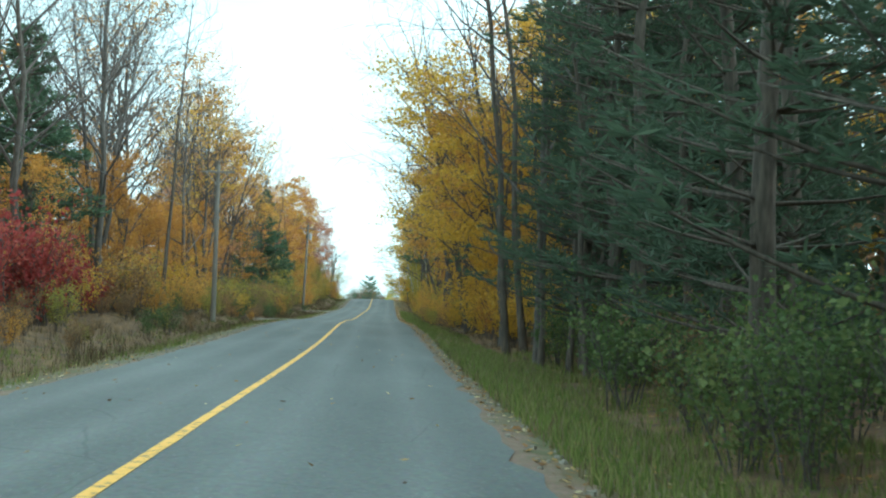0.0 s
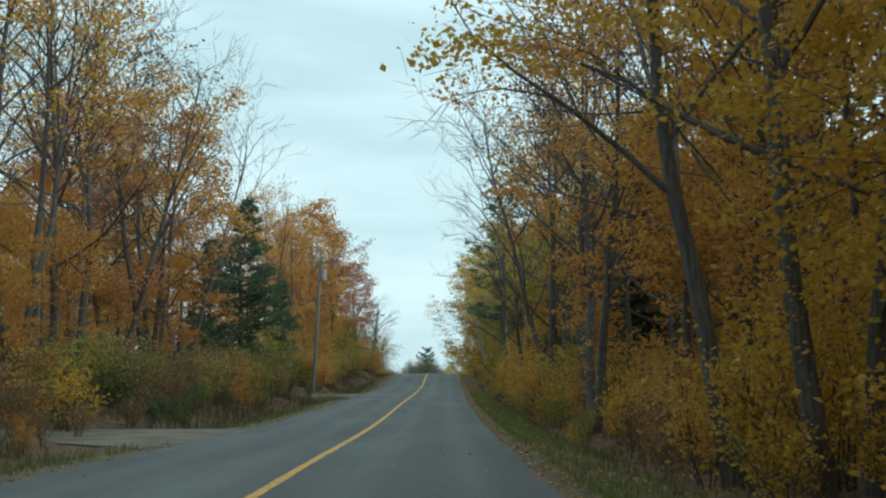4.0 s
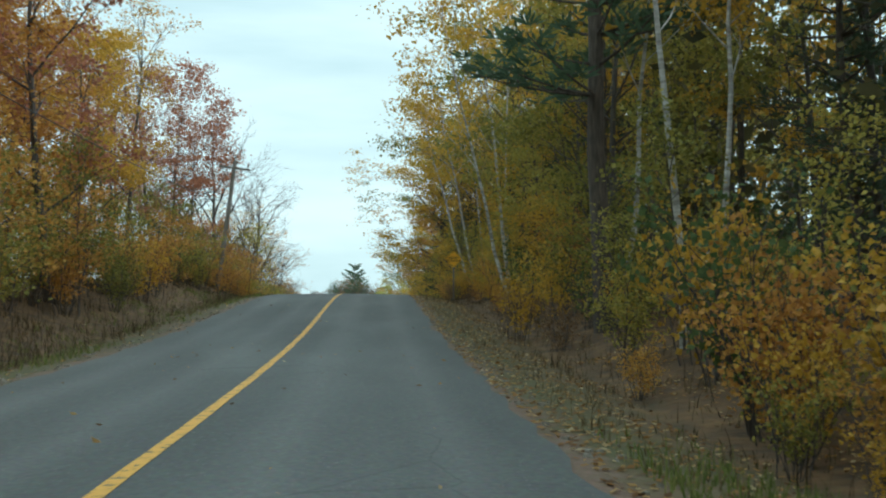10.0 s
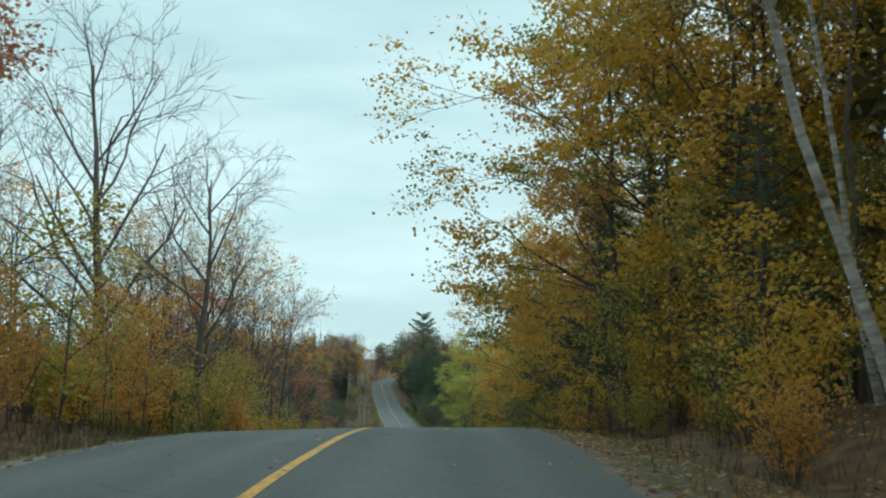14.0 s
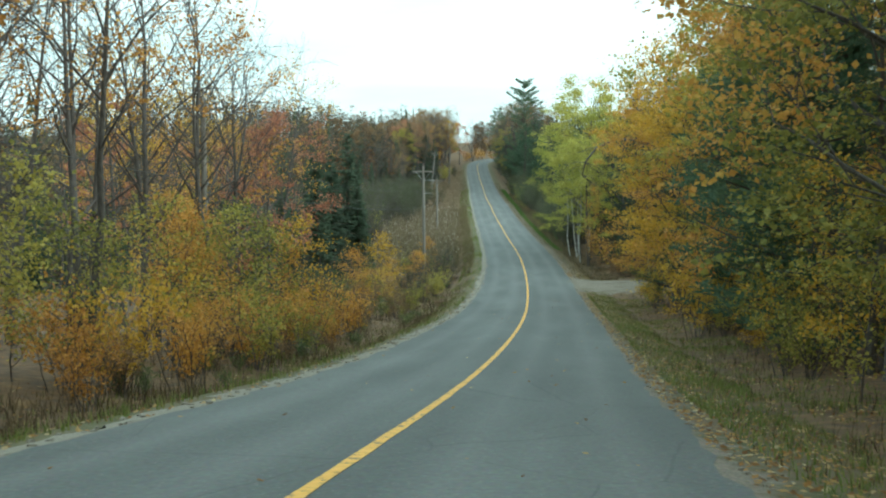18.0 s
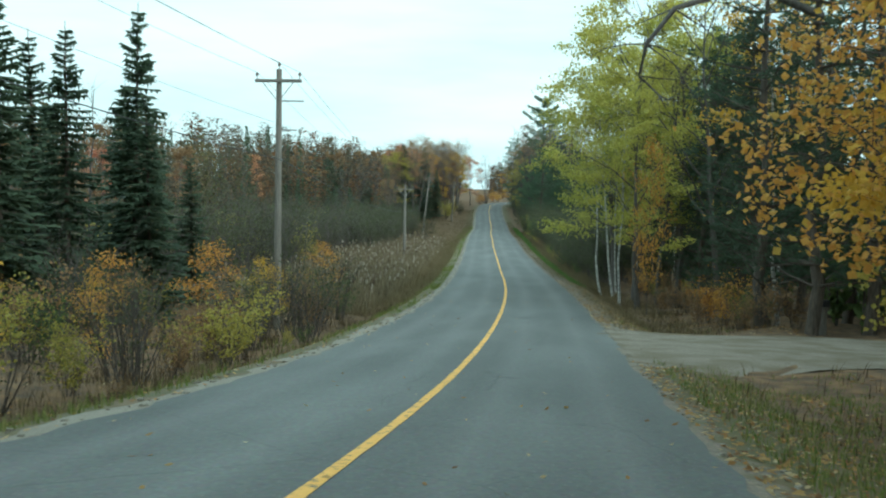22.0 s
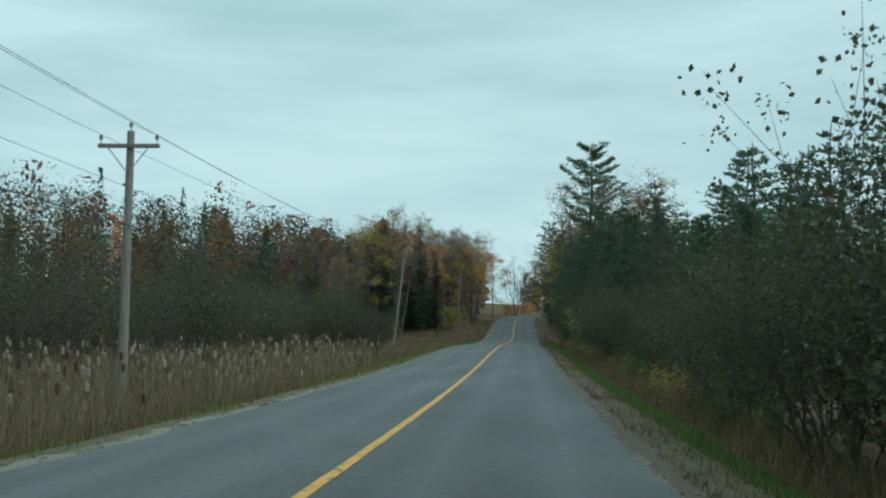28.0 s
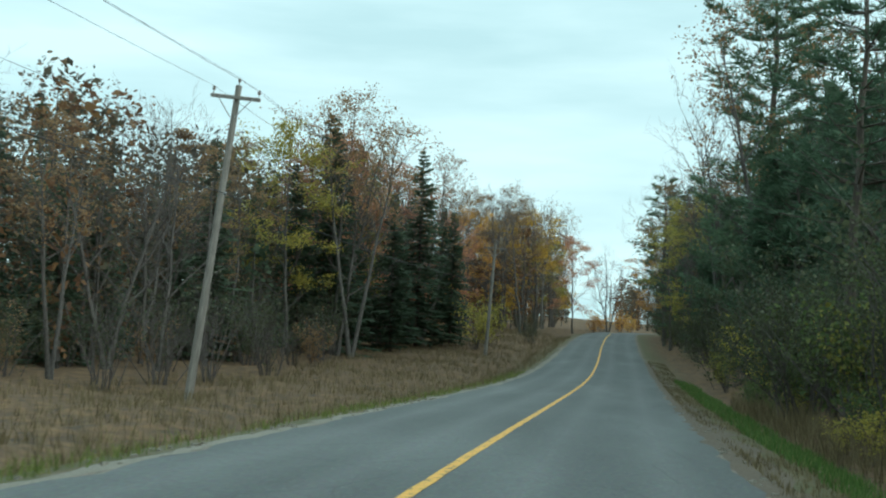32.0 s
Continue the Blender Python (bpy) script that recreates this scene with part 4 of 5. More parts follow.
# ---- planted trees that stand out ----
HERO = (
    # kind, s, d, scale
    ("pole0", 36.3, 6.2, 1.6), ("pole1", 37.8, 7.0, 1.6), ("pole2", 53.5, -8.6, 1.3), ("tall_yellow2", 83.5, -11.7, 0.92), ("bare2", 127.2, 6.3, 1.0), ("bare0", 52.0, -11.5, 1.25), ("bare1", 43.0, -12.5, 1.2), ("bare2", 76.0, -11.5, 1.15), ("bare0", 92.0, -12.6, 1.2), ("hemlock1", 36.0, 9.6, 1.0), ("pine0", 149.5, 7.5, 1.25), ("bare0", 88.0, 7.2, 1.2), ("tall2", 94.5, 8.4, 1.0), ("bare1", 102.5, 7.6, 1.05), ("bare2", 118.0, 7.0, 0.95), ("fullpine0", 121.0, -11.9, 1.15), ("fullpine1", 125.0, -14.5, 0.95), ("fullpine2", 126.0, -9.6, 0.68), ("shrub_olive0", 117.5, -8.6, 1.3), ("sapling_olive1", 119.0, -8.9, 0.8), ("shrub_orange1", 116.0, -8.0, 0.6), ("maple0", 110.0, -14.2, 1.12), ("bare1", 113.0, -13.4, 1.1), ("maple1", 106.5, -17.0, 1.05), ("maple_yellow2", 113.5, -18.0, 0.95), ("shrub_orange0", 98.5, 6.1, 0.9), ("shrub_orange2", 97.0, 6.8, 1.0), ("shrub0", 100.0, 6.9, 0.95), ("shrub1", 133.0, 6.0, 0.55), ("shrub_orange2", 134.6, 6.3, 0.7), ("shrub2", 132.0, 6.9, 0.75), ("shrub_orange0", 129.5, -8.6, 1.2), ("shrub_orange1", 131.0, -9.6, 1.35), ("hemlock1", 192.0, 7.2, 0.42), ("hemlock2", 196.0, 7.8, 0.5),
    ("maple0", 157.0, -12.0, 1.2), ("maple_red1", 159.0, -9.0, 1.05), ("maple_red2", 196.0, -11.0, 0.85), ("tall2", 97.0, -14.5, 1.05), ("tall0", 85.5, -12.0, 1.0),
    ("widebare0", 216.0, -12.0, 1.25), ("widebare1", 222.0, -9.8, 1.05), ("widebare2", 206.0, -14.0, 0.9), ("bare1", 62.0, -14.5, 1.25), ("widebare2", 69.0, -14.0, 1.2), ("bare0", 47.0, -15.0, 1.2),
    ("spruce0", 317.0, -15.7, 1.12), ("spruce1", 313.0, -18.0, 0.95), ("spruce2", 306.0, -19.0, 0.85), ("spruce2", 307.0, -16.6, 1.0), ("spruce0", 311.0, -16.0, 0.95), ("spruce1", 315.5, -14.4, 0.8), ("spruce2", 300.0, -18.0, 0.75), ("spruce0", 321.0, -17.5, 0.9), ("spruce1", 323.0, -15.0, 0.6), ("bare0", 243.0, -14.0, 1.05), ("tall1", 246.0, -12.4, 0.9), ("tall2", 249.5, -11.4, 0.85), ("bare2", 253.0, -13.4, 0.95), ("bare0", 256.0, -12.4, 0.95), ("tall0", 259.5, -10.9, 0.8), ("bare2", 263.0, -14.6, 1.0), ("bare1", 268.0, -13.0, 0.85), ("maple_red1", 272.0, -12.6, 0.7), ("spruce1", 512.0, -19.0, 1.5), ("spruce0", 528.0, -15.6, 1.45), ("spruce2", 519.0, -16.0, 1.05), ("spruce2", 496.0, -22.0, 1.1), ("spruce1", 488.0, -25.0, 0.9),
    ("greatpine0", 509.0, 10.8, 1.15), ("bare0", 633.0, -5.3, 0.95), ("bare1", 637.0, -5.9, 0.9), ("shrub_orange0", 628.0, -6.4, 1.3), ("shrub_orange1", 636.0, -6.8, 1.3), ("shrub_orange2", 650.0, -7.0, 1.4), ("shrub_orange0", 656.0, -6.5, 1.4), ("wide_orange1", 572.0, 6.6, 0.8), ("bare2", 556.0, 6.4, 0.95), ("hemlock2", 563.0, 6.8, 0.75), ("tall_brown0", 545.0, 6.6, 0.95), ("pine1", 520.0, 13.0, 1.2), ("wide_olive1", 538.0, 7.6, 0.95), ("hemlock1", 531.0, 9.5, 1.1), ("bare1", 548.0, 8.0, 1.0), ("fullpine0", 553.0, 9.0, 1.2), ("hemlock0", 580.0, 8.2, 1.1), ("fullpine1", 596.0, 8.4, 1.1), ("tall_brown2", 606.0, 7.6, 0.95), ("fullpine2", 528.0, 13.0, 1.4), ("fullpine1", 499.0, 13.0, 1.4), ("pine0", 569.0, 6.8, 1.3), ("alder0", 442.0, -10.6, 0.9), ("alder1", 444.5, -12.6, 1.1), ("alder2", 438.0, -13.0, 1.05), ("alder0", 441.0, -15.4, 1.1), ("spruce1", 455.0, 14.5, 1.25), ("fullpine0", 463.0, 13.0, 1.15), ("hemlock0", 448.0, 13.6, 1.1), ("hemlock1", 471.0, 12.6, 1.2), ("pine1", 447.0, 19.0, 0.9), ("pine2", 456.0, 17.0, 0.8),
    ("hemlock0", 209.0, 8.6, 1.15), ("hemlock1", 215.0, 10.0, 1.05), ("hemlock2", 220.0, 8.8, 0.55), ("hemlock0", 312.0, 9.5, 1.15), ("hemlock1", 309.5, 12.5, 1.2), ("fullpine1", 267.0, 9.2, 1.15), ("hemlock0", 271.0, 8.6, 0.9), ("hemlock2", 281.0, 8.2, 0.95),
    ("poplar0", 334.5, 7.4, 1.08), ("poplar1", 341.0, 7.2, 0.98), ("poplar1", 331.0, 9.2, 0.9), ("bare2", 331.0, 8.2, 0.9), ("poplar1", 326.5, 6.6, 0.74), ("sapling_orange2", 325.0, -9.0, 0.62), ("sapling2", 289.0, -9.4, 0.9), ("sapling_orange0", 287.0, -11.0, 0.75), ("sapling1", 291.5, -9.2, 0.5), ("tall0", 345.0, 10.0, 0.8), ("poplar0", 347.0, 9.5, 0.9), ("maple0", 286.0, 12.0, 0.85),
    ("birch_green0", 338.0, 5.9, 0.95), ("birch_green1", 337.2, 6.5, 1.0), ("birch_green2", 331.2, 6.2, 1.0), ("birch_green0", 334.0, 7.4, 0.9), ("birch_green1", 339.0, 6.9, 0.9), ("birch2", 144.5, 9.2, 1.0), ("birch0", 172.0, 7.4, 1.1),
    ("maple_red0", 603.5, -6.4, 1.0), ("maple_olive1", 590.0, -9.5, 0.85), ("tall_brown0", 510.8, -18.4, 1.08), ("maple_olive1", 507.0, -20.5, 1.0), ("tall_brown1", 515.0, -20.0, 1.05), ("maple_red1", 520.0, -20.0, 1.1), ("maple_olive0", 523.0, -21.0, 1.05), ("spruce0", 530.0, -13.0, 1.0), ("shrub_olive1", 527.0, -10.5, 1.5), ("shrub_olive2", 533.0, -10.0, 1.4), ("alder1", 547.0, -7.2, 0.75), ("fullpine0", 49.0, -14.0, 1.1), ("spruce0", 46.0, -15.0, 1.05), ("spruce1", 55.0, -16.0, 1.15), ("spruce2", 57.5, -18.5, 1.0), ("spruce0", 52.5, -18.0, 0.85),
    ("wide1", 43.0, 6.8, 0.9), ("wide_orange0", 48.5, 7.8, 0.95), ("wide0", 46.5, 9.4, 0.95), ("hemlock0", 30.0, 7.6, 1.1), ("hemlock1", 33.0, 8.8, 1.15), ("hemlock2", 27.0, 7.8, 1.0), ("hemlock0", 36.0, 9.0, 1.1), ("hemlock1", 23.5, 7.6, 1.1), ("hemlock2", 39.5, 10.0, 1.1), ("pole2", 31.5, 6.6, 1.1), ("pole0", 28.4, 6.9, 1.0), ("pole1", 25.0, 6.8, 1.0), ("wide1", 54.0, 7.2, 0.9), ("wide2", 62.0, 7.4, 0.85), ("wide0", 206.0, 7.2, 1.05), ("wide1", 203.0, 8.0, 1.0), ("wide_orange0", 208.5, 8.2, 0.85), ("wide_olive1", 199.0, 8.4, 0.9), ("wide_olive0", 213.0, 8.0, 1.0), ("wide0", 226.0, 8.4, 0.9), ("wide_olive2", 233.0, 8.6, 0.95), ("wide_orange0", 240.0, 8.0, 0.95), ("wide_olive1", 247.0, 8.8, 0.85), ("fullpine2", 252.0, 8.8, 1.0), ("wide_orange2", 256.0, 9.4, 0.8), ("fullpine0", 259.0, 9.0, 1.15),
    ("wide_orange1", 291.5, 8.4, 0.95), ("wide_orange0", 293.5, 12.0, 1.0), ("wide_orange2", 288.0, 10.5, 0.85), ("wide_orange2", 50.0, 10.6, 0.95), ("spruce1", 89.0, 9.6, 0.95), ("wide_orange1", 71.0, 8.8, 0.9), ("wide_orange0", 78.0, 9.0, 0.95), ("maple2", 105.0, -13.0, 1.12), ("bare1", 100.0, -13.6, 1.12), ("maple_red2", 99.0, -15.5, 0.95), ("wide_olive2", 160.0, 10.2, 0.9), ("wide1", 168.0, 10.0, 0.85), ("bare2", 62.0, 6.8, 1.0), ("bare1", 44.0, 7.6, 1.05),
    ("tall0", 104.0, 7.6, 1.0), ("bare2", 98.0, 6.8, 1.0), ("bare1", 84.0, 7.0, 1.1), ("tall_brown0", 91.0, 7.5, 1.0), ("bare0", 33.0, 6.8, 1.1),
)
for key, s, d, sc in HERO:
    TAKEN.append((s, d))
    plant(key, s, d, sc, RT.uniform(0, 6.28), (RT.gauss(0, 1.2), RT.gauss(0, 1.2)))
# leaning birches, and a narrow orange maple beside the road
for key, s, d, sc, lean, tall in (("birch1", 142.6, 7.6, 1.05, -7, 1.1), ("birch0", 161.4, 6.9, 0.95, -11, 1.1), ("birch1", 166.5, 7.4, 1.05, -4, 1.1), ("birch1", 183.0, 7.4, 1.1, -9, 1.0), ("birch2", 186.6, 7.4, 1.1, -12, 1.0),
                                  ("birch0", 191.0, 8.8, 0.95, -4, 1.0), ("birch2", 150.5, 8.2, 1.1, 5, 1.1), ("sapling_orange1", 321.5, 6.4, 0.58, 0, 2.5), ("bare1", 57.0, 6.6, 1.1, -9, 1.0), ("bare0", 66.0, 6.8, 1.1, -6, 1.0)):
    TAKEN.append((s, d))
    plant(key, s, d, sc, 0.4 * s, (0, lean), tall)

# ---- forest edge, right of the road ----
belt(-10, 40, 7.2, 13, 7.5, {"hemlock": 7, "pole": 5}, (0.85, 1.15), 1.4)
belt(66, 205, 8.0, 14, 38, {"pole": 1}, (1.0, 1.4))
belt(40, 66, 8.6, 14, 13, {"maple_yellow": 5, "tall_yellow": 1, "maple": 1, "wide": 2}, (0.7, 1.0))
belt(66, 112, 8.0, 15, 12, {"maple": 3, "bare": 4, "wide_orange": 2, "maple_yellow": 2, "tall_brown": 1}, (0.65, 1.0))
belt(112, 205, 8.8, 15, 13.5, {"maple_olive": 4, "maple_yellow": 4, "birch": 2, "wide_olive": 3, "bare": 1, "wide": 2, "hemlock": 4}, (0.8, 1.15))
belt(215, 292, 8.4, 15, 13, {"maple_yellow": 2, "hemlock": 6, "maple_olive": 2, "birch": 2, "wide": 1, "wide_orange": 1, "wide_olive": 1}, (0.75, 1.1))
belt(310, 358, 9.5, 16, 11, {"hemlock": 6, "pine": 1, "birch": 2, "bare": 1})
belt(352, 470, 12, 20, 18, {"pine": 1, "fullpine": 2, "hemlock": 3, "spruce": 1}, (0.6, 0.85))
belt(470, 660, 9.0, 18, 20, {"pine": 2, "fullpine": 2, "hemlock": 3, "bare": 1, "tall_brown": 1}, (0.95, 1.25))
# ---- the wood behind, right ----
belt(-10, 34, 13, 24, 30, {"deephemlock": 4, "deep": 1, "deep_olive": 1})
belt(34, 112, 14, 22, 24, {"deep_yellow": 4, "deep": 4, "deep_olive": 1}, (0.7, 1.1))
belt(112, 300, 14, 22, 26, {"deep_yellow": 3, "deep_olive": 5, "deephemlock": 2}, (0.7, 1.1))
belt(300, 352, 15, 28, 40, {"deep_olive": 2, "deephemlock": 4}, (0.85, 1.1))
belt(352, 640, 19, 26, 95, {"deeppine": 3, "deephemlock": 3, "deep_olive": 1})
# ---- forest edge, left of the road ----
belt(-10, 108, -19, -12.5, 32, {"bare": 6, "tall": 2, "tall_brown": 1}, (0.95, 1.2))
belt(30, 112, -18, -11.5, 14, {"maple": 6, "maple_yellow": 2, "sapling_orange": 2, "wide_orange": 1}, (0.42, 0.62), 1.2)
belt(108, 135, -20, -15.5, 18, {"tall": 3, "bare": 3, "maple": 2}, (0.85, 1.1))
belt(135, 205, -17, -11.5, 15, {"maple": 5, "maple_red": 2, "tall": 2, "maple_yellow": 2, "bare": 2}, (0.7, 1.0))
belt(205, 236, -24, -14.0, 40, {"bare": 3, "tall": 1}, (0.7, 0.9))
belt(234, 262, -22, -12.0, 17, {"bare": 6, "tall_yellow": 1, "tall": 2, "maple_red": 1}, (0.75, 1.0))
belt(262, 296, -24, -13, 45, {"tall_yellow": 3, "tall": 2, "bare": 3, "maple_red": 1}, (0.65, 0.85))
belt(300, 330, -44, -19, 30, {"spruce": 3, "deepbare": 3, "deep_olive": 1}, (0.55, 0.9))
belt(296, 316, -8.2, -6.4, 5.0, {"brush": 2, "shrub_olive": 2, "shrub_brown": 2}, (0.5, 0.8), 0.8)
belt(474, 502, -27, -18.5, 17, {"bare": 4, "spruce": 4, "tall_brown": 2}, (0.6, 0.8))
belt(502, 560, -25, -16.0, 17, {"bare": 4, "spruce": 3, "tall_brown": 3, "maple_red": 1}, (0.85, 1.1))
belt(560, 625, -20, -9, 16, {"tall_brown": 3, "maple_yellow": 1, "bare": 6, "maple": 1}, (0.9, 1.12))
# ---- the wood behind, left ----
belt(-10, 205, -26, -16.5, 34, {"deep": 7, "deep_yellow": 2, "deep_red": 1}, (0.55, 0.85))
belt(205, 300, -34, -20, 48, {"deep": 2, "deepbare": 4, "deep_olive": 1, "deep_red": 1}, (0.7, 1.0))
belt(330, 480, -60, -40, 70, {"deepbare": 5, "deepspruce": 3, "deep_brown": 2, "deep_red": 1}, (0.8, 1.15))
belt(480, 620, -42, -24, 46, {"deepbare": 3, "deepspruce": 3, "deep_brown": 2})
# ---- understory ----
belt(0, 118, -9.4, -6.2, 4.8, {"shrub_brown": 4, "shrub_green": 3, "shrub_olive": 2, "shrub_orange": 1}, (0.25, 0.55), 0.6)
belt(0, 34, 5.9, 10.5, 3.0, {"shrub_green": 9, "shrub_olive": 1, "shrub_brown": 1}, (0.4, 0.75), 0.8)
belt(34, 66, 6.3, 10.5, 2.6, {"shrub": 5, "shrub_orange": 3, "sapling": 3, "shrub_olive": 1}, (0.5, 1.0), 0.8)
belt(66, 130, 6.5, 10.5, 3.2, {"shrub": 4, "shrub_orange": 3, "sapling": 1, "sapling_orange": 1, "shrub_olive": 2}, (0.45, 0.95), 0.8)
belt(130, 205, 6.3, 10.5, 3.0, {"shrub": 3, "shrub_orange": 2, "sapling_olive": 3, "shrub_olive": 3, "sapling": 2, "shrub_green": 2}, (0.45, 0.95), 0.8)
belt(60, 205, 5.6, 7.5, 4.6, {"shrub": 3, "shrub_orange": 3, "shrub_brown": 3, "shrub_olive": 2}, (0.28, 0.6), 0.6)
belt(200, 322, -8.4, -5.6, 9.0, {"shrub_green": 4, "shrub_brown": 3, "shrub_olive": 1}, (0.16, 0.32), 0.5)
belt(205, 294, 7.2, 12, 4.4, {"shrub": 3, "shrub_olive": 3, "sapling": 3, "sapling_orange": 1, "sapling_olive": 2}, (0.5, 1.0), 0.8)
belt(310, 345, 6.8, 11, 4.5, {"shrub_brown": 3, "shrub_olive": 2, "shrub_green": 2, "shrub_orange": 1}, (0.35, 0.65), 0.8)
belt(346, 382, 6.9, 11.0, 4.0, {"alder": 1}, (0.78, 0.98), 1.1)
# tall alders over the first of the bushes
for key, s, d, sc in (("alder0", 365.0, 8.9, 1.1), ("alder1", 367.6, 8.5, 1.25), ("alder2", 370.2, 8.8, 1.25), ("alder0", 373.0, 9.8, 1.15)):
    plant(key, s, d, sc, 0.7 * s, (0, 0), 1.0)
belt(382, 430, 7.2, 11.0, 6.6, {"alder": 1}, (0.75, 1.05), 1.1)
belt(430, 480, 7.0, 10.6, 5.6, {"alder": 2, "shrub_green": 3, "shrub_olive": 1}, (0.95, 1.3), 1.0)
belt(345, 480, 6.2, 7.3, 5.0, {"shrub_olive": 2, "shrub_green": 3, "shrub_brown": 2}, (0.3, 0.55), 0.7)
belt(480, 590, 6.6, 9.6, 8.0, {"alder": 2, "shrub_olive": 1}, (0.6, 0.95), 1.1)
belt(32, 43, -13.5, -9.5, 3.2, {"shrub_red": 4}, (1.0, 1.4), 0.8)
belt(-10, 32, -13, -9, 5.0, {"shrub_red": 1, "shrub_orange": 2, "shrub_brown": 2, "shrub": 1}, (0.6, 1.0), 0.8)
belt(43, 78, -13, -8, 3.2, {"shrub": 2, "shrub_orange": 4, "shrub_olive": 2, "shrub_red": 1, "shrub_brown": 2}, (0.5, 1.0), 0.8)
belt(82, 118, -13, -7.5, 3.6, {"shrub_brown": 3, "shrub_olive": 4, "shrub_green": 2, "shrub_orange": 1}, (0.5, 0.95), 0.8)
belt(128, 205, -12, -7, 3.2, {"shrub_orange": 4, "shrub_olive": 5, "sapling_orange": 2, "shrub": 1, "sapling_olive": 2}, (0.6, 1.05), 0.8)
belt(205, 228, -13, -7, 3.0, {"shrub_orange": 3, "shrub_olive": 3, "shrub": 2, "sapling_olive": 2, "sapling_orange": 1}, (0.6, 1.0), 0.8)
belt(226, 264, -13.0, -8.6, 5.4, {"sapling": 1, "sapling_orange": 4, "sapling_olive": 4, "shrub_orange": 2}, (0.6, 1.0), 0.9)
belt(226, 266, -9.0, -6.8, 2.8, {"shrub_orange": 6, "shrub_brown": 3, "shrub": 1, "shrub_olive": 2}, (0.45, 0.9), 0.7)
belt(266, 322, -15, -7.0, 6.0, {"shrub_orange": 1, "shrub_brown": 5, "shrub_olive": 4, "shrub_green": 2, "brush": 3}, (0.35, 0.8), 0.8)
belt(272, 320, -11, -8.0, 30, {"sapling": 2, "sapling_orange": 2}, (0.4, 0.65), 0.8)
belt(318, 440, -36, -17, 21, {"brush": 6, "shrub_olive": 4, "alder": 1}, (0.9, 1.5), 1.2)
belt(392, 452, -22, -14.0, 8, {"alder": 4, "brush": 2}, (0.8, 1.15), 1.2)
belt(472, 556, -23, -15.5, 12, {"brush": 4, "alder": 1, "shrub_brown": 1}, (0.6, 1.0), 1.2)
belt(293, 312, 26, 38, 20, {"deephemlock": 3, "deep_olive": 1})
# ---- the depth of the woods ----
# this fill's olive is darkened to carry the shade inside the wood
woods("deep_woods", 150, 40, 215, 11.5, 24, 14, WOODS["dark_olive"], "olive crowns close behind the first trees, coloured dark for forest shade", sprays=280, size=0.2, seed=31)
woods("deep_woods", 90, 100, 300, 11.5, 26, 13, NEEDLE["spruce"], "dark hemlocks among the autumn trees", True, 240, 0.26, seed=32)
woods("deep_woods", 190, -60, 205, -58, -26, 9.5, LEAF["orange"], "orange autumn wood behind the first trees", sprays=230, size=0.26, seed=1)
woods("deep_woods", 150, -60, 205, -50, -18, 4, LEAF["brown"], "brown undergrowth in the wood", sprays=110, size=0.24, seed=2)
woods("deep_woods", 80, 34, 120, 19, 55, 13, WOODS["rust"], "orange and brown wood behind the first trees", sprays=230, size=0.28, seed=22)
# inner shade is in the colour here too, a darkened olive
woods("deep_woods", 130, 60, 300, 22, 58, 16, WOODS["dark_olive"], "olive wood further behind, coloured dark for forest shade", sprays=230, size=0.28, seed=3)
woods("deep_woods", 220, 34, 300, 13, 40, 4.5, LEAF["green"], "green undergrowth in the wood", sprays=110, size=0.24, seed=4)
woods("deep_woods", 130, -60, 44, 12.5, 40, 13, NEEDLE["spruce"], "dark evergreen wood behind the first trees", True, 220, seed=5)
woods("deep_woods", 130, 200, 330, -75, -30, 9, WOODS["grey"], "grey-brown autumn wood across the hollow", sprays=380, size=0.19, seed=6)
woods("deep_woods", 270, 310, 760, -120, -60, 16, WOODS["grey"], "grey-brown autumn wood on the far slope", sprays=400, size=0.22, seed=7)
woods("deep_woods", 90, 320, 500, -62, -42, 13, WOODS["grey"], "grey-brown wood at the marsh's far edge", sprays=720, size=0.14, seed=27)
woods("deep_woods", 26, 330, 500, -60, -40, 13, WOODS["dark_olive"], "olive crowns at the marsh's far edge", sprays=720, size=0.14, seed=28)
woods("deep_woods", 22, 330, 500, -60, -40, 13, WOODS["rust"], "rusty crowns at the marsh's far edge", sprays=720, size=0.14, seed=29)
woods("deep_woods", 120, 310, 760, -115, -44, 15, NEEDLE["spruce"], "dark spruces in the far wood", True, 360, 0.25, seed=8)
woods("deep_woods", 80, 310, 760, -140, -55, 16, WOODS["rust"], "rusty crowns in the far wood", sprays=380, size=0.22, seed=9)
woods("deep_woods", 70, 310, 760, -130, -50, 16, WOODS["dark_olive"], "olive crowns in the far wood", sprays=380, size=0.22, seed=23)
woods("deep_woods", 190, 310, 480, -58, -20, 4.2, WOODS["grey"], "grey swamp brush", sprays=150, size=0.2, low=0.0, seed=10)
woods("deep_woods", 140, 300, 760, 24, 75, 14, NEEDLE["spruce"], "dark evergreen wood behind the bushes", True, 200, seed=11)
woods("deep_woods", 50, 300, 760, 26, 75, 13, WOODS["dark_olive"], "olive crowns among the evergreens", sprays=220, size=0.3, seed=12)
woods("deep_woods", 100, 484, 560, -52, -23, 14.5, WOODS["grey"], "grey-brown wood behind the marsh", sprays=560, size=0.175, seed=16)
woods("deep_woods", 36, 470, 560, -46, -22, 13, NEEDLE["spruce"], "dark spruces at the edge of the wood", True, 340, size=0.25, seed=17)
woods("deep_woods", 36, 470, 620, -46, -21, 15, WOODS["rust"], "rusty crowns at the edge of the wood", sprays=560, size=0.175, seed=24)
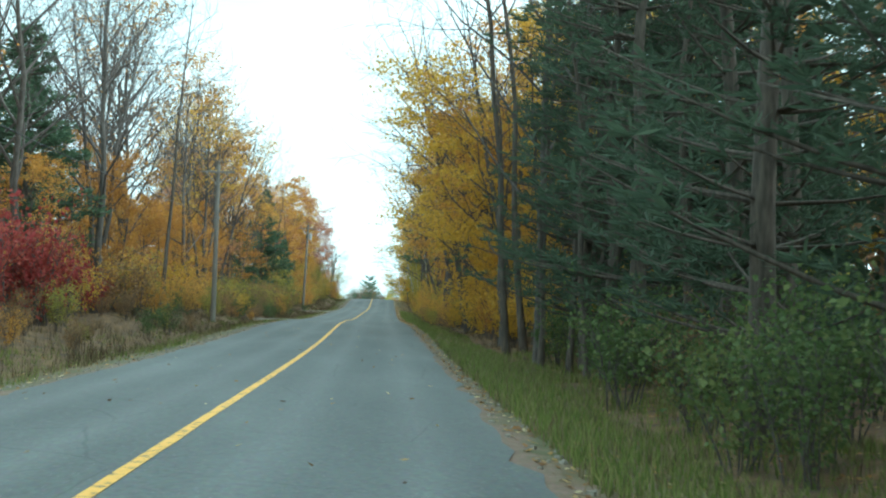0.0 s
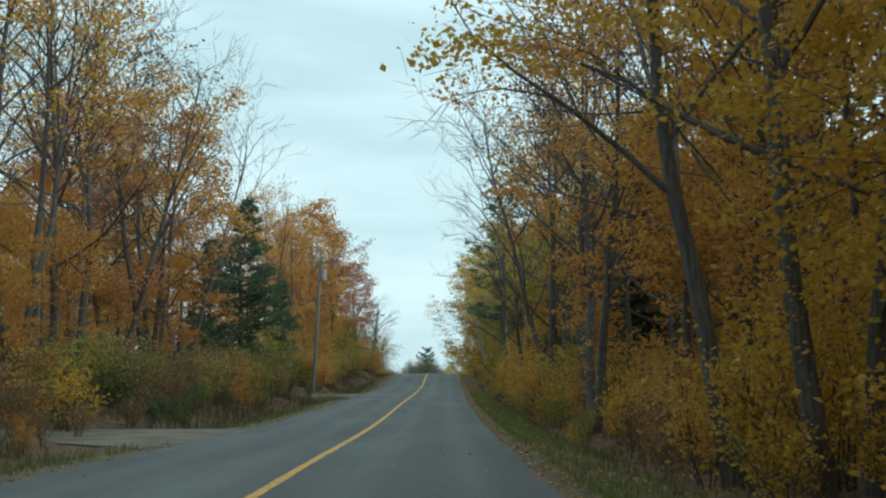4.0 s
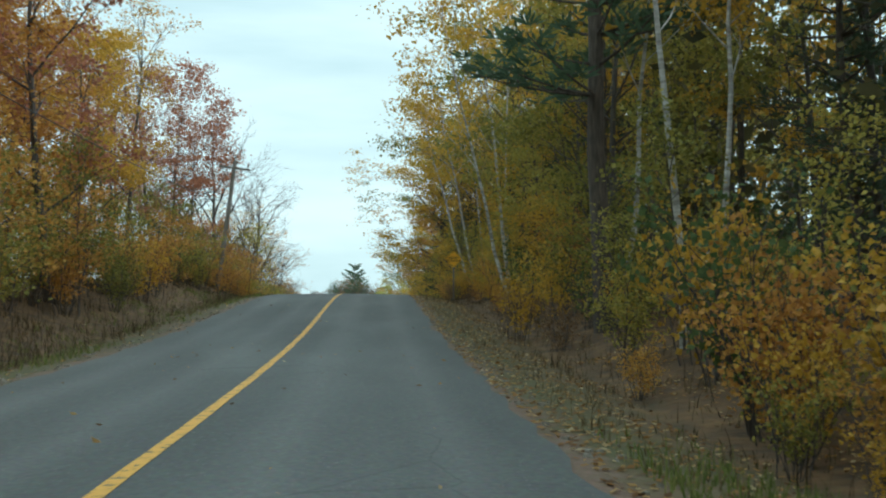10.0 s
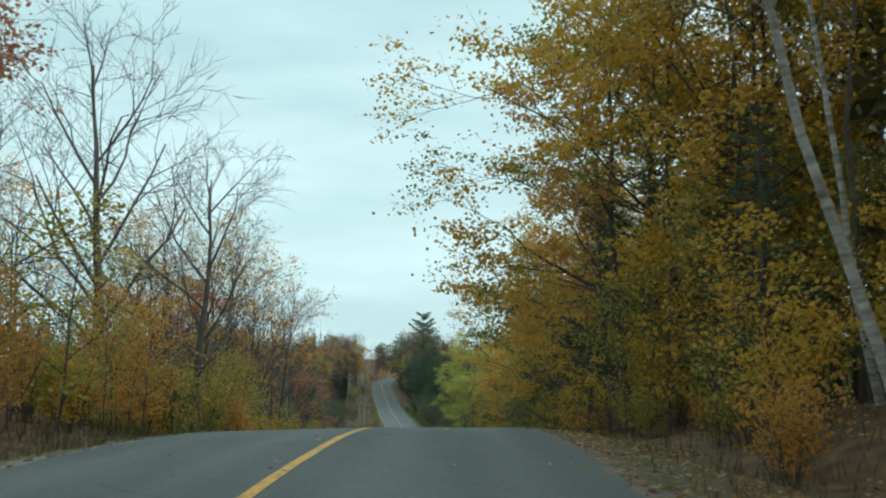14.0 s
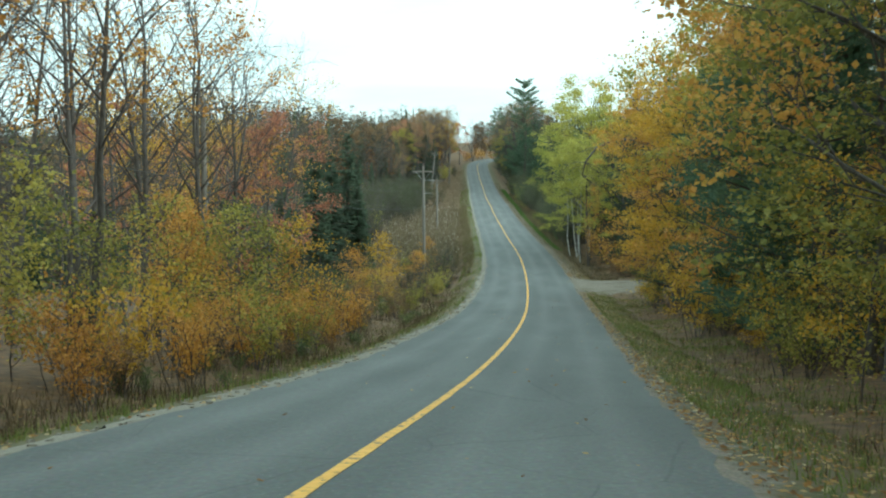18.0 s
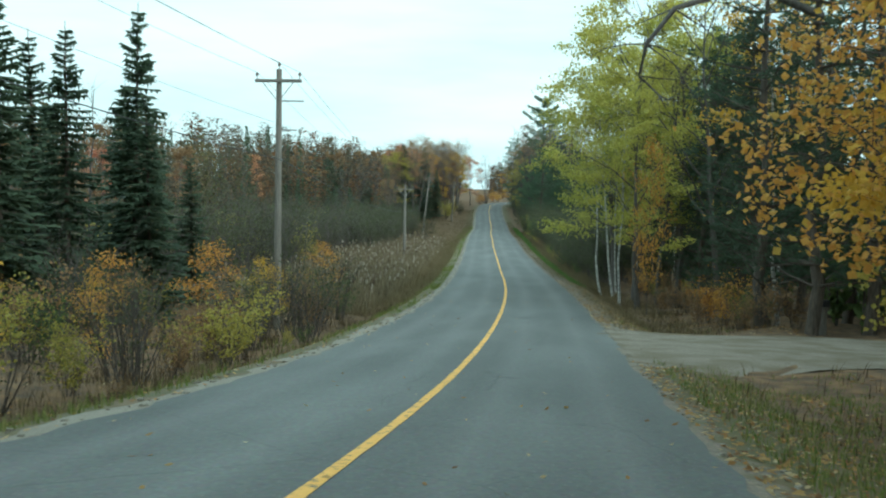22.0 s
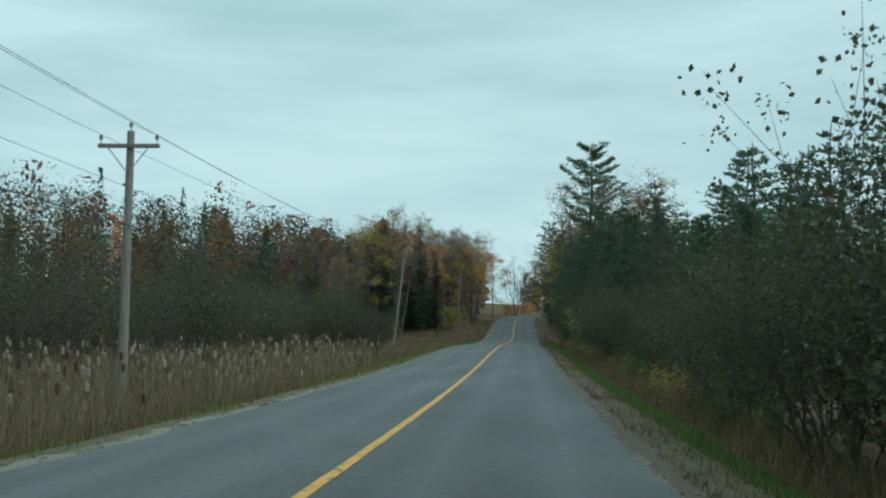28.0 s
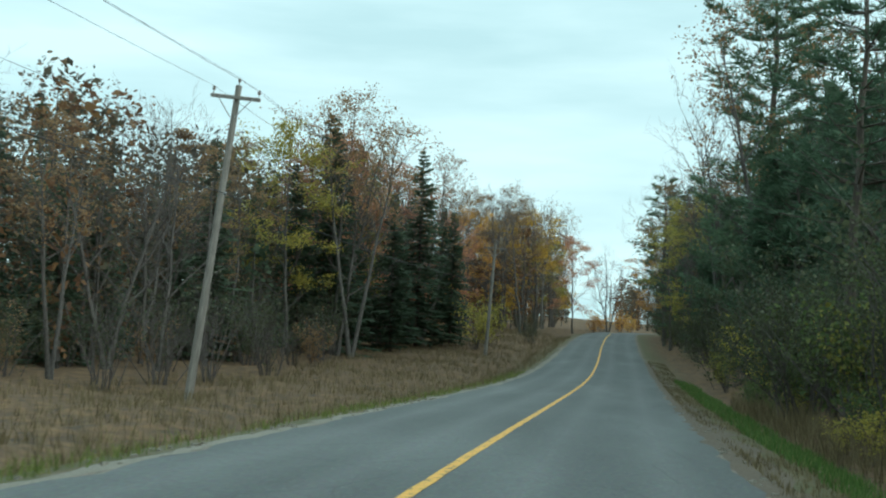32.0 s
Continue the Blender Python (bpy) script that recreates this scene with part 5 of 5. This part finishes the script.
woods("deep_woods", 60, 300, 356, 15, 34, 12, NEEDLE["spruce"], "dark evergreens behind the driveway", True, 220, seed=25)
woods("deep_woods", 70, 306, 356, 12, 30, 4, LEAF["green"], "dark undergrowth behind the driveway", sprays=110, size=0.22, seed=26)
woods("deep_woods", 80, 480, 620, 11, 30, 13, NEEDLE["spruce"], "dark evergreens behind the bushes", True, 220, seed=18)
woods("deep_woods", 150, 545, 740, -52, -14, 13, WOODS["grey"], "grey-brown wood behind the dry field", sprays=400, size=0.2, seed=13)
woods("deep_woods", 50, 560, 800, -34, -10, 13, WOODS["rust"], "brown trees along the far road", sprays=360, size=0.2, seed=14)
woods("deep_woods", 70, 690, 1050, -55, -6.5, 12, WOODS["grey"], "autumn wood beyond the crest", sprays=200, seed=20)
woods("deep_woods", 90, 690, 1050, 6.5, 55, 13, NEEDLE["spruce"], "evergreen wood beyond the crest", True, 200, seed=21)
woods("deep_woods", 60, 560, 800, 9, 30, 12, NEEDLE["spruce"], "dark evergreens along the far road", True, 220, seed=15)

# ---- utility poles ----
def box(bm, size, at, rot=None, bevel=0.0):
    r = bmesh.ops.create_cube(bm, size=1.0, matrix=Matrix.Translation(at) @ (rot or Matrix.Identity(4)) @ Matrix.Diagonal((*size, 1)))
    if bevel:
        edges = list({e for v in r["verts"] for e in v.link_edges})
        bmesh.ops.bevel(bm, geom=edges, offset=bevel, segments=1, affect="EDGES")


def rod(bm, a, b, r0, r1, n=10):
    a, b = Vector(a), Vector(b)
    m = Matrix.Translation((a + b) / 2) @ (b - a).to_track_quat("Z", "Y").to_matrix().to_4x4()
    bmesh.ops.create_cone(bm, cap_ends=True, segments=n, radius1=r0, radius2=r1, depth=(b - a).length, matrix=m)


def utility_pole(s, d, height, arm=True, can=False, lean=0.0, extra=False):
    """A wooden pole with crossarm, braces, pin insulators and, on one of them, a transformer."""
    root = new("utility_pole", None)
    foot = place(s, d)
    root.matrix_world = Matrix.Translation(foot) @ Matrix.Rotation(heading(s), 4, "Z") @ Matrix.Rotation(radians(lean), 4, "Y")
    bm = bmesh.new()
    rod(bm, (0, 0, -0.6), (0, 0, height), 0.155, 0.105, 12)
    part("shaft", bm, M_POLE, root)
    tops = []
    if arm:
        bm = bmesh.new()
        box(bm, (1.8, 0.10, 0.12), (0, -0.14, height - 0.45), None, 0.012)
        part("crossarm", bm, M_POLE, root)
        for sx in (-1, 1):
            bm = bmesh.new()
            rod(bm, (sx * 0.08, -0.16, height - 1.15), (sx * 0.62, -0.19, height - 0.47), 0.018, 0.018, 6)
            part("brace", bm, M_STEEL, root)
    for x in (-0.82, 0.0, 0.82) if arm else (0.0,):
        z = height - 0.39 if x else height
        y = -0.14 if x else 0.0
        bm = bmesh.new()
        rod(bm, (x, y, z), (x, y, z + 0.16), 0.014, 0.014, 6)
        for q, (r0, r1) in enumerate(((0.05, 0.045), (0.065, 0.05), (0.045, 0.02))):
            rod(bm, (x, y, z + 0.12 + 0.05 * q), (x, y, z + 0.17 + 0.05 * q), r0, r1, 10)
        part("insulator", bm, M_PORCELAIN, root)
        tops.append(root.matrix_world @ Vector((x, y, z + 0.26)))
    if can:
        bm = bmesh.new()
        rod(bm, (0.32, 0, height - 1.75), (0.32, 0, height - 1.05), 0.17, 0.17, 16)
        rod(bm, (0.32, 0, height - 1.05), (0.32, 0, height - 1.0), 0.185, 0.12, 16)
        rod(bm, (0.32, 0, height - 1.0), (0.32, 0, height - 0.75), 0.035, 0.02, 8)
        box(bm, (0.2, 0.08, 0.06), (0.15, 0, height - 1.3))
        part("transformer", bm, M_CAN, root, "grey cylindrical transformer can")
    if extra:
        bm = bmesh.new()
        box(bm, (0.9, 0.05, 0.05), (0.5, 0.05, height - 1.2))
        box(bm, (0.7, 0.05, 0.05), (0.35, 0.05, height - 2.3))
        part("side_bracket", bm, M_STEEL, root)
    bm = bmesh.new()
    box(bm, (0.07, 0.16, 0.10), (0.13, 0, height * 0.655), None, 0.01)
    part("cable_clamp", bm, M_STEEL, root)
    tagged(root, "weathered grey wooden utility pole with crossarm" + (" and transformer" if can else "") + (", leaning" if abs(lean) > 2 else ""), "utility pole", "utility poles")
    neutral = root.matrix_world @ Vector((0.12, 0, height * 0.79))
    comm = root.matrix_world @ Vector((0.17, 0, height * 0.655))
    return tops, neutral, comm


POLES = [(-2, -8.5, 9.5, True, False, 0, False), (59.5, -7.1, 8.6, True, False, 0, False), (126.5, -7.4, 9.9, True, True, 2.0, False), (186.5, -7.6, 7.7, True, False, 7.0, False), (262, -12.2, 9.6, True, False, 1, False),
         (313, -8.6, 10.0, True, False, 0, True), (382.5, -9.4, 8.0, True, False, 0, False), (471.5, -12.6, 10.9, True, False, 6, False), (522, -8.9, 9.0, True, False, 3, False), (585, -9.3, 8.6, True, False, 0, False), (650, -9.0, 9.0, True, False, 0, False)]
ends = [utility_pole(*p) for p in POLES]


def wire(name, a, b, sag, radius, label, cat="cable"):
    V, F = [], []
    pts = []
    for k in range(17):
        u = k / 16
        p = a.lerp(b, u)
        p.z -= sag * 4 * u * (1 - u)
        pts.append(p)
    tube(V, F, pts, [radius] * 17, 5)
    ob = mesh_object(name, [tuple(v) for v in V], F, M_WIRE, None, "", None, True)
    return tagged(ob, label, cat, "overhead lines")


for (t0, n0, c0), (t1, n1, c1) in zip(ends, ends[1:]):
    wire("telephone_cable", c0, c1, 0.55, 0.017, "thick black telephone cable slung between utility poles")
    wire("neutral_wire", n0, n1, 0.6, 0.006, "thin neutral wire between utility poles")
    for k in range(3):
        a = t0[min(k, len(t0) - 1)]
        b = t1[min(k, len(t1) - 1)]
        if (len(t0) == 1 or len(t1) == 1) and k != 1 and k != 0:
            continue
        wire("power_line", a, b, 0.7, 0.007, "thin overhead power line between utility poles")

# ---- hidden entrance sign ----
def warning_sign(s, d):
    root = new("warning_sign", None)
    root.matrix_world = Matrix.Translation(place(s, d)) @ Matrix.Rotation(heading(s) - radians(3), 4, "Z")
    rise = 2.25
    bm = bmesh.new()
    box(bm, (0.09, 0.09, 2.75), (0, 0.06, 1.2), None, 0.008)
    part("post", bm, M_POLE, root, "square wooden post")
    bm = bmesh.new()
    box(bm, (0.62, 0.006, 0.62), (0, 0, 0), Matrix.Rotation(radians(45), 4, "Y"))
    vert = [e for e in bm.edges if abs((e.verts[0].co - e.verts[1].co).normalized().y) > 0.9]
    bmesh.ops.bevel(bm, geom=vert, offset=0.04, segments=4, affect="EDGES")
    bmesh.ops.translate(bm, verts=bm.verts, vec=(0, 0, rise))
    part("plate", bm, M_SIGN, root, "yellow diamond plate")
    bm = bmesh.new()
    for q in range(4):
        a = Vector((0.395 * math.cos(q * math.pi / 2), -0.006, 0.395 * math.sin(q * math.pi / 2)))
        b = Vector((0.395 * math.cos((q + 1) * math.pi / 2), -0.006, 0.395 * math.sin((q + 1) * math.pi / 2)))
        mid, dv = (a + b) / 2, (b - a)
        ang = math.atan2(dv.z, dv.x)
        box(bm, (dv.length - 0.06, 0.003, 0.012), mid + Vector((0, 0, rise)), Matrix.Rotation(-ang, 4, "Y"))
    part("border", bm, M_INK, root, "thin black border")
    for text, z in (("HIDDEN", 0.055), ("ENTRANCE", -0.085)):
        cu = bpy.data.curves.new("lettering", "FONT")
        cu.body, cu.align_x, cu.align_y, cu.size, cu.extrude, cu.offset = text, "CENTER", "CENTER", 0.135, 0.0015, 0.0035
        cu.materials.append(M_INK)
        ob = new("lettering", cu)
        ob.parent = root
        ob.matrix_local = Matrix.Translation((0, -0.0065, rise + z)) @ Matrix.Rotation(radians(90), 4, "X")
        ob["label"] = "black words " + text
    return tagged(root, "yellow diamond warning sign reading hidden entrance on a post", "sign")


warning_sign(176.8, 5.65)
# ---- gravel drives, and a dirt ledge laid out like one ----
def drive(name, side, s0, s1, d1, label):
    """A gravel track that leaves the road, wider where it meets it."""
    rows, V, F, UV = 14, [], [], []
    for k in range(rows + 1):
        u = k / rows
        d = side * (HALF - 0.25 + (d1 - HALF) * u)
        flare = 0.4 * (1 - u) ** 4 * (s1 - s0)
        for q in range(9):
            w = q / 8
            s = (s0 - flare) * (1 - w) + (s1 + flare) * w + 0.25 * math.sin(5 * u)
            V.append(tuple(place(s, d, 0.03 * math.sin(math.pi * w) * min(1.0, u * 4) + 0.004)))
            UV.append((d, s))
    for k in range(rows):
        for q in range(8):
            a = k * 9 + q
            F.append((a, a + 1, a + 10, a + 9))
    ob = mesh_object(name, V, F, M_TRACK, None, "", UV, True)
    return tagged(ob, label, "driveway", kind="structure")


# the third stands in for a dirt ledge; no drive leaves there
for (side, s0, s1), label in zip(DRIVES, ("sandy gravel driveway leaving the road between trees", "gravel driveway with scattered leaves", "rough dirt ledge beside the road, laid out like a drive")):
    drive("driveway", side, s0, s1, 24 if side > 0 else 13, label)


shoulder = strip("gravel_shoulder", np.arange(306, 348, 1.0), np.array([3.2, 3.7, 4.2, 4.7]), 0.005, M_TRACK, jitter=0.12, rng=rng)
tagged(shoulder, "sandy worn shoulder along the road edge", "shoulder", kind="structure")


bare = strip("dirt_shoulder", np.arange(346, 520, 1.0), np.array([3.2, 3.6, 3.85, 4.1]), 0.005, M_DIRT, jitter=0.12, rng=rng)
tagged(bare, "bare brown dirt shoulder between asphalt and grass", "shoulder", kind="structure")


for s0, s1, wide in ((180, 366, 0.45), (366, 420, 0.25), (420, 540, 0.36)):
    crumb = strip("gravel_shoulder", np.arange(s0, s1, 0.6), np.array([-HALF - wide, -HALF - wide * 0.5, -3.15]), 0.005, M_GRAVEL, jitter=0.16, rng=rng)
    tagged(crumb, "pale crumbled gravel edge beside the asphalt", "shoulder", kind="structure")


# ---- grass, weeds, cattails, fallen leaves ----
def blades(name, n, spots, height, width, mat, label, category, clump=1, lean=0.65, head=None):
    """Many thin blades joined into one sheet of growth. spots(rng, n) gives s and d."""
    g = np.random.default_rng(len(name) * 17 + n)
    s, d = spots(g, n)
    s, d = np.repeat(s, clump), np.repeat(d, clump)
    m = len(s)
    s, d = s + g.normal(0, 0.06, m) * (clump > 1), d + g.normal(0, 0.06, m) * (clump > 1)
    cx, cy, cz = (np.interp(s, S_ALL, ROAD[:, k]) for k in range(3))
    rx, ry = np.interp(s, S_ALL, SIDE[:, 0]), np.interp(s, S_ALL, SIDE[:, 1])
    P = np.stack([cx + rx * d, cy + ry * d, cz + terrain(s, d) - 0.02], 1)
    h = height * g.uniform(0.45, 1.2, m)
    w = width * g.uniform(0.6, 1.3, m)
    a = g.uniform(0, 2 * np.pi, m)
    side = np.stack([np.cos(a), np.sin(a), 0 * a], 1) * w[:, None]
    b = g.uniform(0, 2 * np.pi, m)
    bend = np.stack([np.cos(b), np.sin(b), 0 * b], 1) * (h * lean * g.uniform(0, 1, m))[:, None]
    up = np.stack([0 * h, 0 * h, h], 1)
    V = np.concatenate([P - side, P + side, P + up * 0.55 + bend * 0.35 + side * 0.7, P + up * 0.55 + bend * 0.35 - side * 0.7, P + up + bend], 1).reshape(-1, 3)
    I = np.arange(m)[:, None] * 5
    F = [tuple(r) for r in (I + np.array([[0, 1, 2, 3]])).tolist()] + [tuple(r) for r in (I + np.array([[3, 2, 4]])).tolist()]
    ob = mesh_object(name, V, F, mat)
    tagged(ob, label, category, kind="stuff")
    return P + up + bend


def band(s0, s1, d0, d1, power=1.0):
    def spots(g, n):
        u = g.uniform(0, 1, n) ** power
        return g.uniform(s0, s1, n), d0 + (d1 - d0) * u
    return spots


def clumpy(s0, s1, d0, d1, k, spread):
    def spots(g, n):
        cs, cd = g.uniform(s0, s1, k), g.uniform(d0, d1, k)
        i = g.integers(0, k, n)
        return cs[i] + g.normal(0, spread, n), np.clip(cd[i] + g.normal(0, spread * 0.5, n), min(d0, d1), max(d0, d1))
    return spots


def off_drives(spots):
    def kept(g, n):
        s, d = spots(g, n)
        for side, s0, s1 in DRIVES:
            hit = (d * side > 0) & (s > s0 - 1.5) & (s < s1 + 1.5)
            s = np.where(hit, s + 14, s)
        return s, d
    return kept


GG, GD, GW = GRASS["green"], GRASS["dry"], GRASS["weed"]
blades("grass", 9000, band(-10, 36, 3.9, 8.8, 1.6), 0.24, 0.009, GG, "green verge grass", "grass", 3)
blades("dry_grass", 3200, band(-10, 36, 3.8, 8.5, 1.3), 0.26, 0.008, GD, "dry grass among the green on the verge", "grass", 3)
blades("grass", 6600, clumpy(36, 130, 4.0, 5.8, 90, 1.6), 0.18, 0.009, GG, "patches of short green grass on the verge", "grass", 3)
blades("grass", 6600, off_drives(band(36, 345, 3.9, 7.0)), 0.16, 0.009, GD, "short dry grass among fallen leaves", "grass", 3)
blades("grass", 8800, off_drives(clumpy(205, 297, 4.0, 8.0, 170, 1.3)), 0.17, 0.008, GG, "green and yellowing verge grass", "grass", 3)
blades("grass", 12000, band(345, 500, 4.6, 5.7), 0.20, 0.010, GRASS["fresh"], "bright green grass strip under the bushes", "grass", 3)
blades("grass", 8250, off_drives(clumpy(-10, 310, -7.2, -4.1, 330, 1.4)), 0.20, 0.009, GG, "short green verge grass", "grass", 3)
blades("grass", 8250, off_drives(band(-10, 310, -8.5, -4.2)), 0.24, 0.009, GD, "dry tan verge grass", "grass", 3)
blades("grass", 4950, clumpy(310, 500, -5.6, -3.9, 120, 1.6), 0.22, 0.009, GG, "green grass between road and marsh", "grass", 3)
blades("dry_grass", 11000, band(428, 570, -17, -4.1), 0.42, 0.010, GD, "field of dry tan grass", "grass", 3)
blades("dry_grass", 4950, band(308, 430, 5.2, 7.4), 0.30, 0.009, GD, "dry grass under the trees and bushes", "grass", 3)
blades("dry_grass", 5000, band(345, 480, 5.8, 7.2), 0.75, 0.009, GD, "tall dry grass at the foot of the bushes", "grass", 3)
blades("weeds", 14000, off_drives(clumpy(-10, 320, -11.0, -4.9, 420, 1.1)), 0.5, 0.008, GW, "withered brown weeds on the verge", "weeds", 2, 0.6)
blades("weeds", 4950, off_drives(clumpy(30, 340, 5.4, 9.5, 300, 1.1)), 0.4, 0.008, GW, "withered brown weeds on the verge", "weeds", 2, 0.6)
tops = blades("cattails", 26000, band(322, 420, -17, -6.6), 1.45, 0.012, GRASS["cattail"], "pale dry cattail leaves in the roadside marsh", "cattails", 1, 0.6)
# seed heads on the cattails
g = np.random.default_rng(3)
V, F = [], []
for p in tops[g.choice(len(tops), 1500, replace=False)]:
    tube(V, F, [Vector(p) + Vector((0, 0, z)) for z in (-0.12, -0.08, 0.08, 0.13)], [0.012, 0.045, 0.055, 0.012], 5)
tagged(mesh_object("cattail_heads", [tuple(v) for v in V], F, GRASS["fluff"]), "fluffy pale cattail seed heads", "cattails", kind="stuff")


def fallen(n, spots, size, label):
    g = np.random.default_rng(n)
    s, d = spots(g, n)
    cx, cy, cz = (np.interp(s, S_ALL, ROAD[:, k]) for k in range(3))
    rx, ry = np.interp(s, S_ALL, SIDE[:, 0]), np.interp(s, S_ALL, SIDE[:, 1])
    lift = np.where(np.abs(d) < HALF, 0.02, 0.015)
    P = np.stack([cx + rx * d, cy + ry * d, cz + terrain(s, d) + lift], 1)
    a, z = g.uniform(0, 6.28, n), size * g.uniform(0.5, 1.3, n)
    A = np.stack([np.cos(a), np.sin(a), g.normal(0, 0.25, n)], 1) * z[:, None]
    B = np.stack([-np.sin(a), np.cos(a), g.normal(0, 0.25, n)], 1) * (z * 0.6)[:, None]
    V = np.concatenate([P - A, P + B, P + A, P - B], 1).reshape(-1, 3)
    V[:, 2] = np.maximum(V[:, 2], np.repeat(P[:, 2], 4) - 0.01)
    F = (np.arange(n)[:, None] * 4 + np.arange(4)[None, :]).tolist()
    tagged(mesh_object("fallen_leaves", V, F, GRASS["litter"]), label, "leaf litter", kind="stuff")


fallen(60000, off_drives(band(-5, 345, 3.5, 10.5, 1.2)), 0.046, "fallen leaves on the verge")
fallen(14000, off_drives(band(-5, 330, -9.0, -3.5, 1.3)), 0.05, "fallen leaves on the verge")
blades("dry_grass", 6000, band(322, 432, -7.6, -4.6), 0.55, 0.009, GD, "dry tan grass between road and cattails", "grass", 3)
blades("dry_grass", 7000, clumpy(346, 520, 3.75, 4.9, 260, 1.0), 0.13, 0.008, GD, "short dry grass on the dirt shoulder", "grass", 3, 0.6)
fallen(900, band(0, 340, -3.3, 3.3), 0.045, "a few fallen leaves on the asphalt")

# ---- loose stones and broken asphalt along the road's edges ----
def stones(n, spots, size, label):
    g = np.random.default_rng(n + 1)
    s, d = spots(g, n)
    V, F = [], []
    cube = np.array([(-1, -1, -1), (1, -1, -1), (1, 1, -1), (-1, 1, -1), (-0.7, -0.7, 0.9), (0.7, -0.7, 0.9), (0.7, 0.7, 0.9), (-0.7, 0.7, 0.9)])
    for k in range(n):
        p = place(float(s[k]), float(d[k]), 0.01)
        b = len(V)
        z = size * g.uniform(0.4, 1.3)
        q = cube * g.uniform(0.6, 1.1, (8, 3)) * np.array([z, z * 0.8, z * 0.45])
        w = g.uniform(0, 6.28)
        for x, y, h in q:
            V.append((p.x + x * math.cos(w) - y * math.sin(w), p.y + x * math.sin(w) + y * math.cos(w), p.z + h))
        F += [(b + a0, b + a1, b + a2, b + a3) for a0, a1, a2, a3 in ((3, 2, 1, 0), (4, 5, 6, 7), (0, 1, 5, 4), (1, 2, 6, 5), (2, 3, 7, 6), (3, 0, 4, 7))]
    tagged(mesh_object("loose_stones", V, F, M_GRAVEL), label, "stones", kind="stuff")


stones(1500, band(-5, 470, 3.42, 4.1, 1.5), 0.045, "loose stones and crumbled asphalt along the road edge")
stones(1500, band(-5, 470, -4.1, -3.42, 0.7), 0.055, "loose stones and crumbled asphalt along the road edge")

fallen(26000, off_drives(band(60, 300, 3.42, 7.0, 1.1)), 0.048, "brown leaves drifted along the road's edge")


# ---- post and box at the driveway ----
def box_post(s, d):
    root = new("roadside_post", None)
    root.matrix_world = Matrix.Translation(place(s, d)) @ Matrix.Rotation(0.4, 4, "Z")
    bm = bmesh.new()
    rod(bm, (0, 0, -0.3), (0, 0, 0.95), 0.15, 0.13, 12)
    part("post", bm, M_POLE, root, "thick weathered grey post")
    bm = bmesh.new()
    box(bm, (0.3, 0.42, 0.24), (0, 0, 1.08), None, 0.03)
    part("box", bm, M_INK, root, "dark box")
    return tagged(root, "thick grey post carrying a dark box beside the driveway", "post")


box_post(310.5, 11.2)


# ---- arching dead limb over the road side ----
def arching_limb(root, points, r0):
    inv = root.matrix_world.inverted()
    V, F = [], []
    pts = [inv @ place(s, d, h, False) for s, d, h in points]
    tube(V, F, pts, [r0 * (1 - 0.8 * k / (len(pts) - 1)) for k in range(len(pts))], 6)
    R = random.Random(4)
    tips = []
    for k in range(2, len(pts)):
        for q in range(3):
            bough(V, F, tips, R, pts[k], Vector((R.gauss(0, 1), R.gauss(0, 1), -0.3)).normalized(), R.uniform(0.6, 1.6), 0.03, 1, 0.8, 3, -0.02)
    ob = mesh_object("dead_limb", [tuple(v) for v in V], F, BARK["grey"], root, "arching dead limb", None, True)
    return ob


limb_tree = plant("hemlock2", 309.5, 10.6, 1.2, 1.0, label="dark hemlock with an arching dead limb beside the driveway")
arching_limb(limb_tree, ((309.5, 10.6, 10.4), (309.2, 9.0, 11.0), (308.8, 7.2, 11.0), (308.4, 5.6, 10.4), (308.2, 4.7, 9.2), (308.3, 4.5, 8.2), (308.6, 5.2, 7.6)), 0.13)
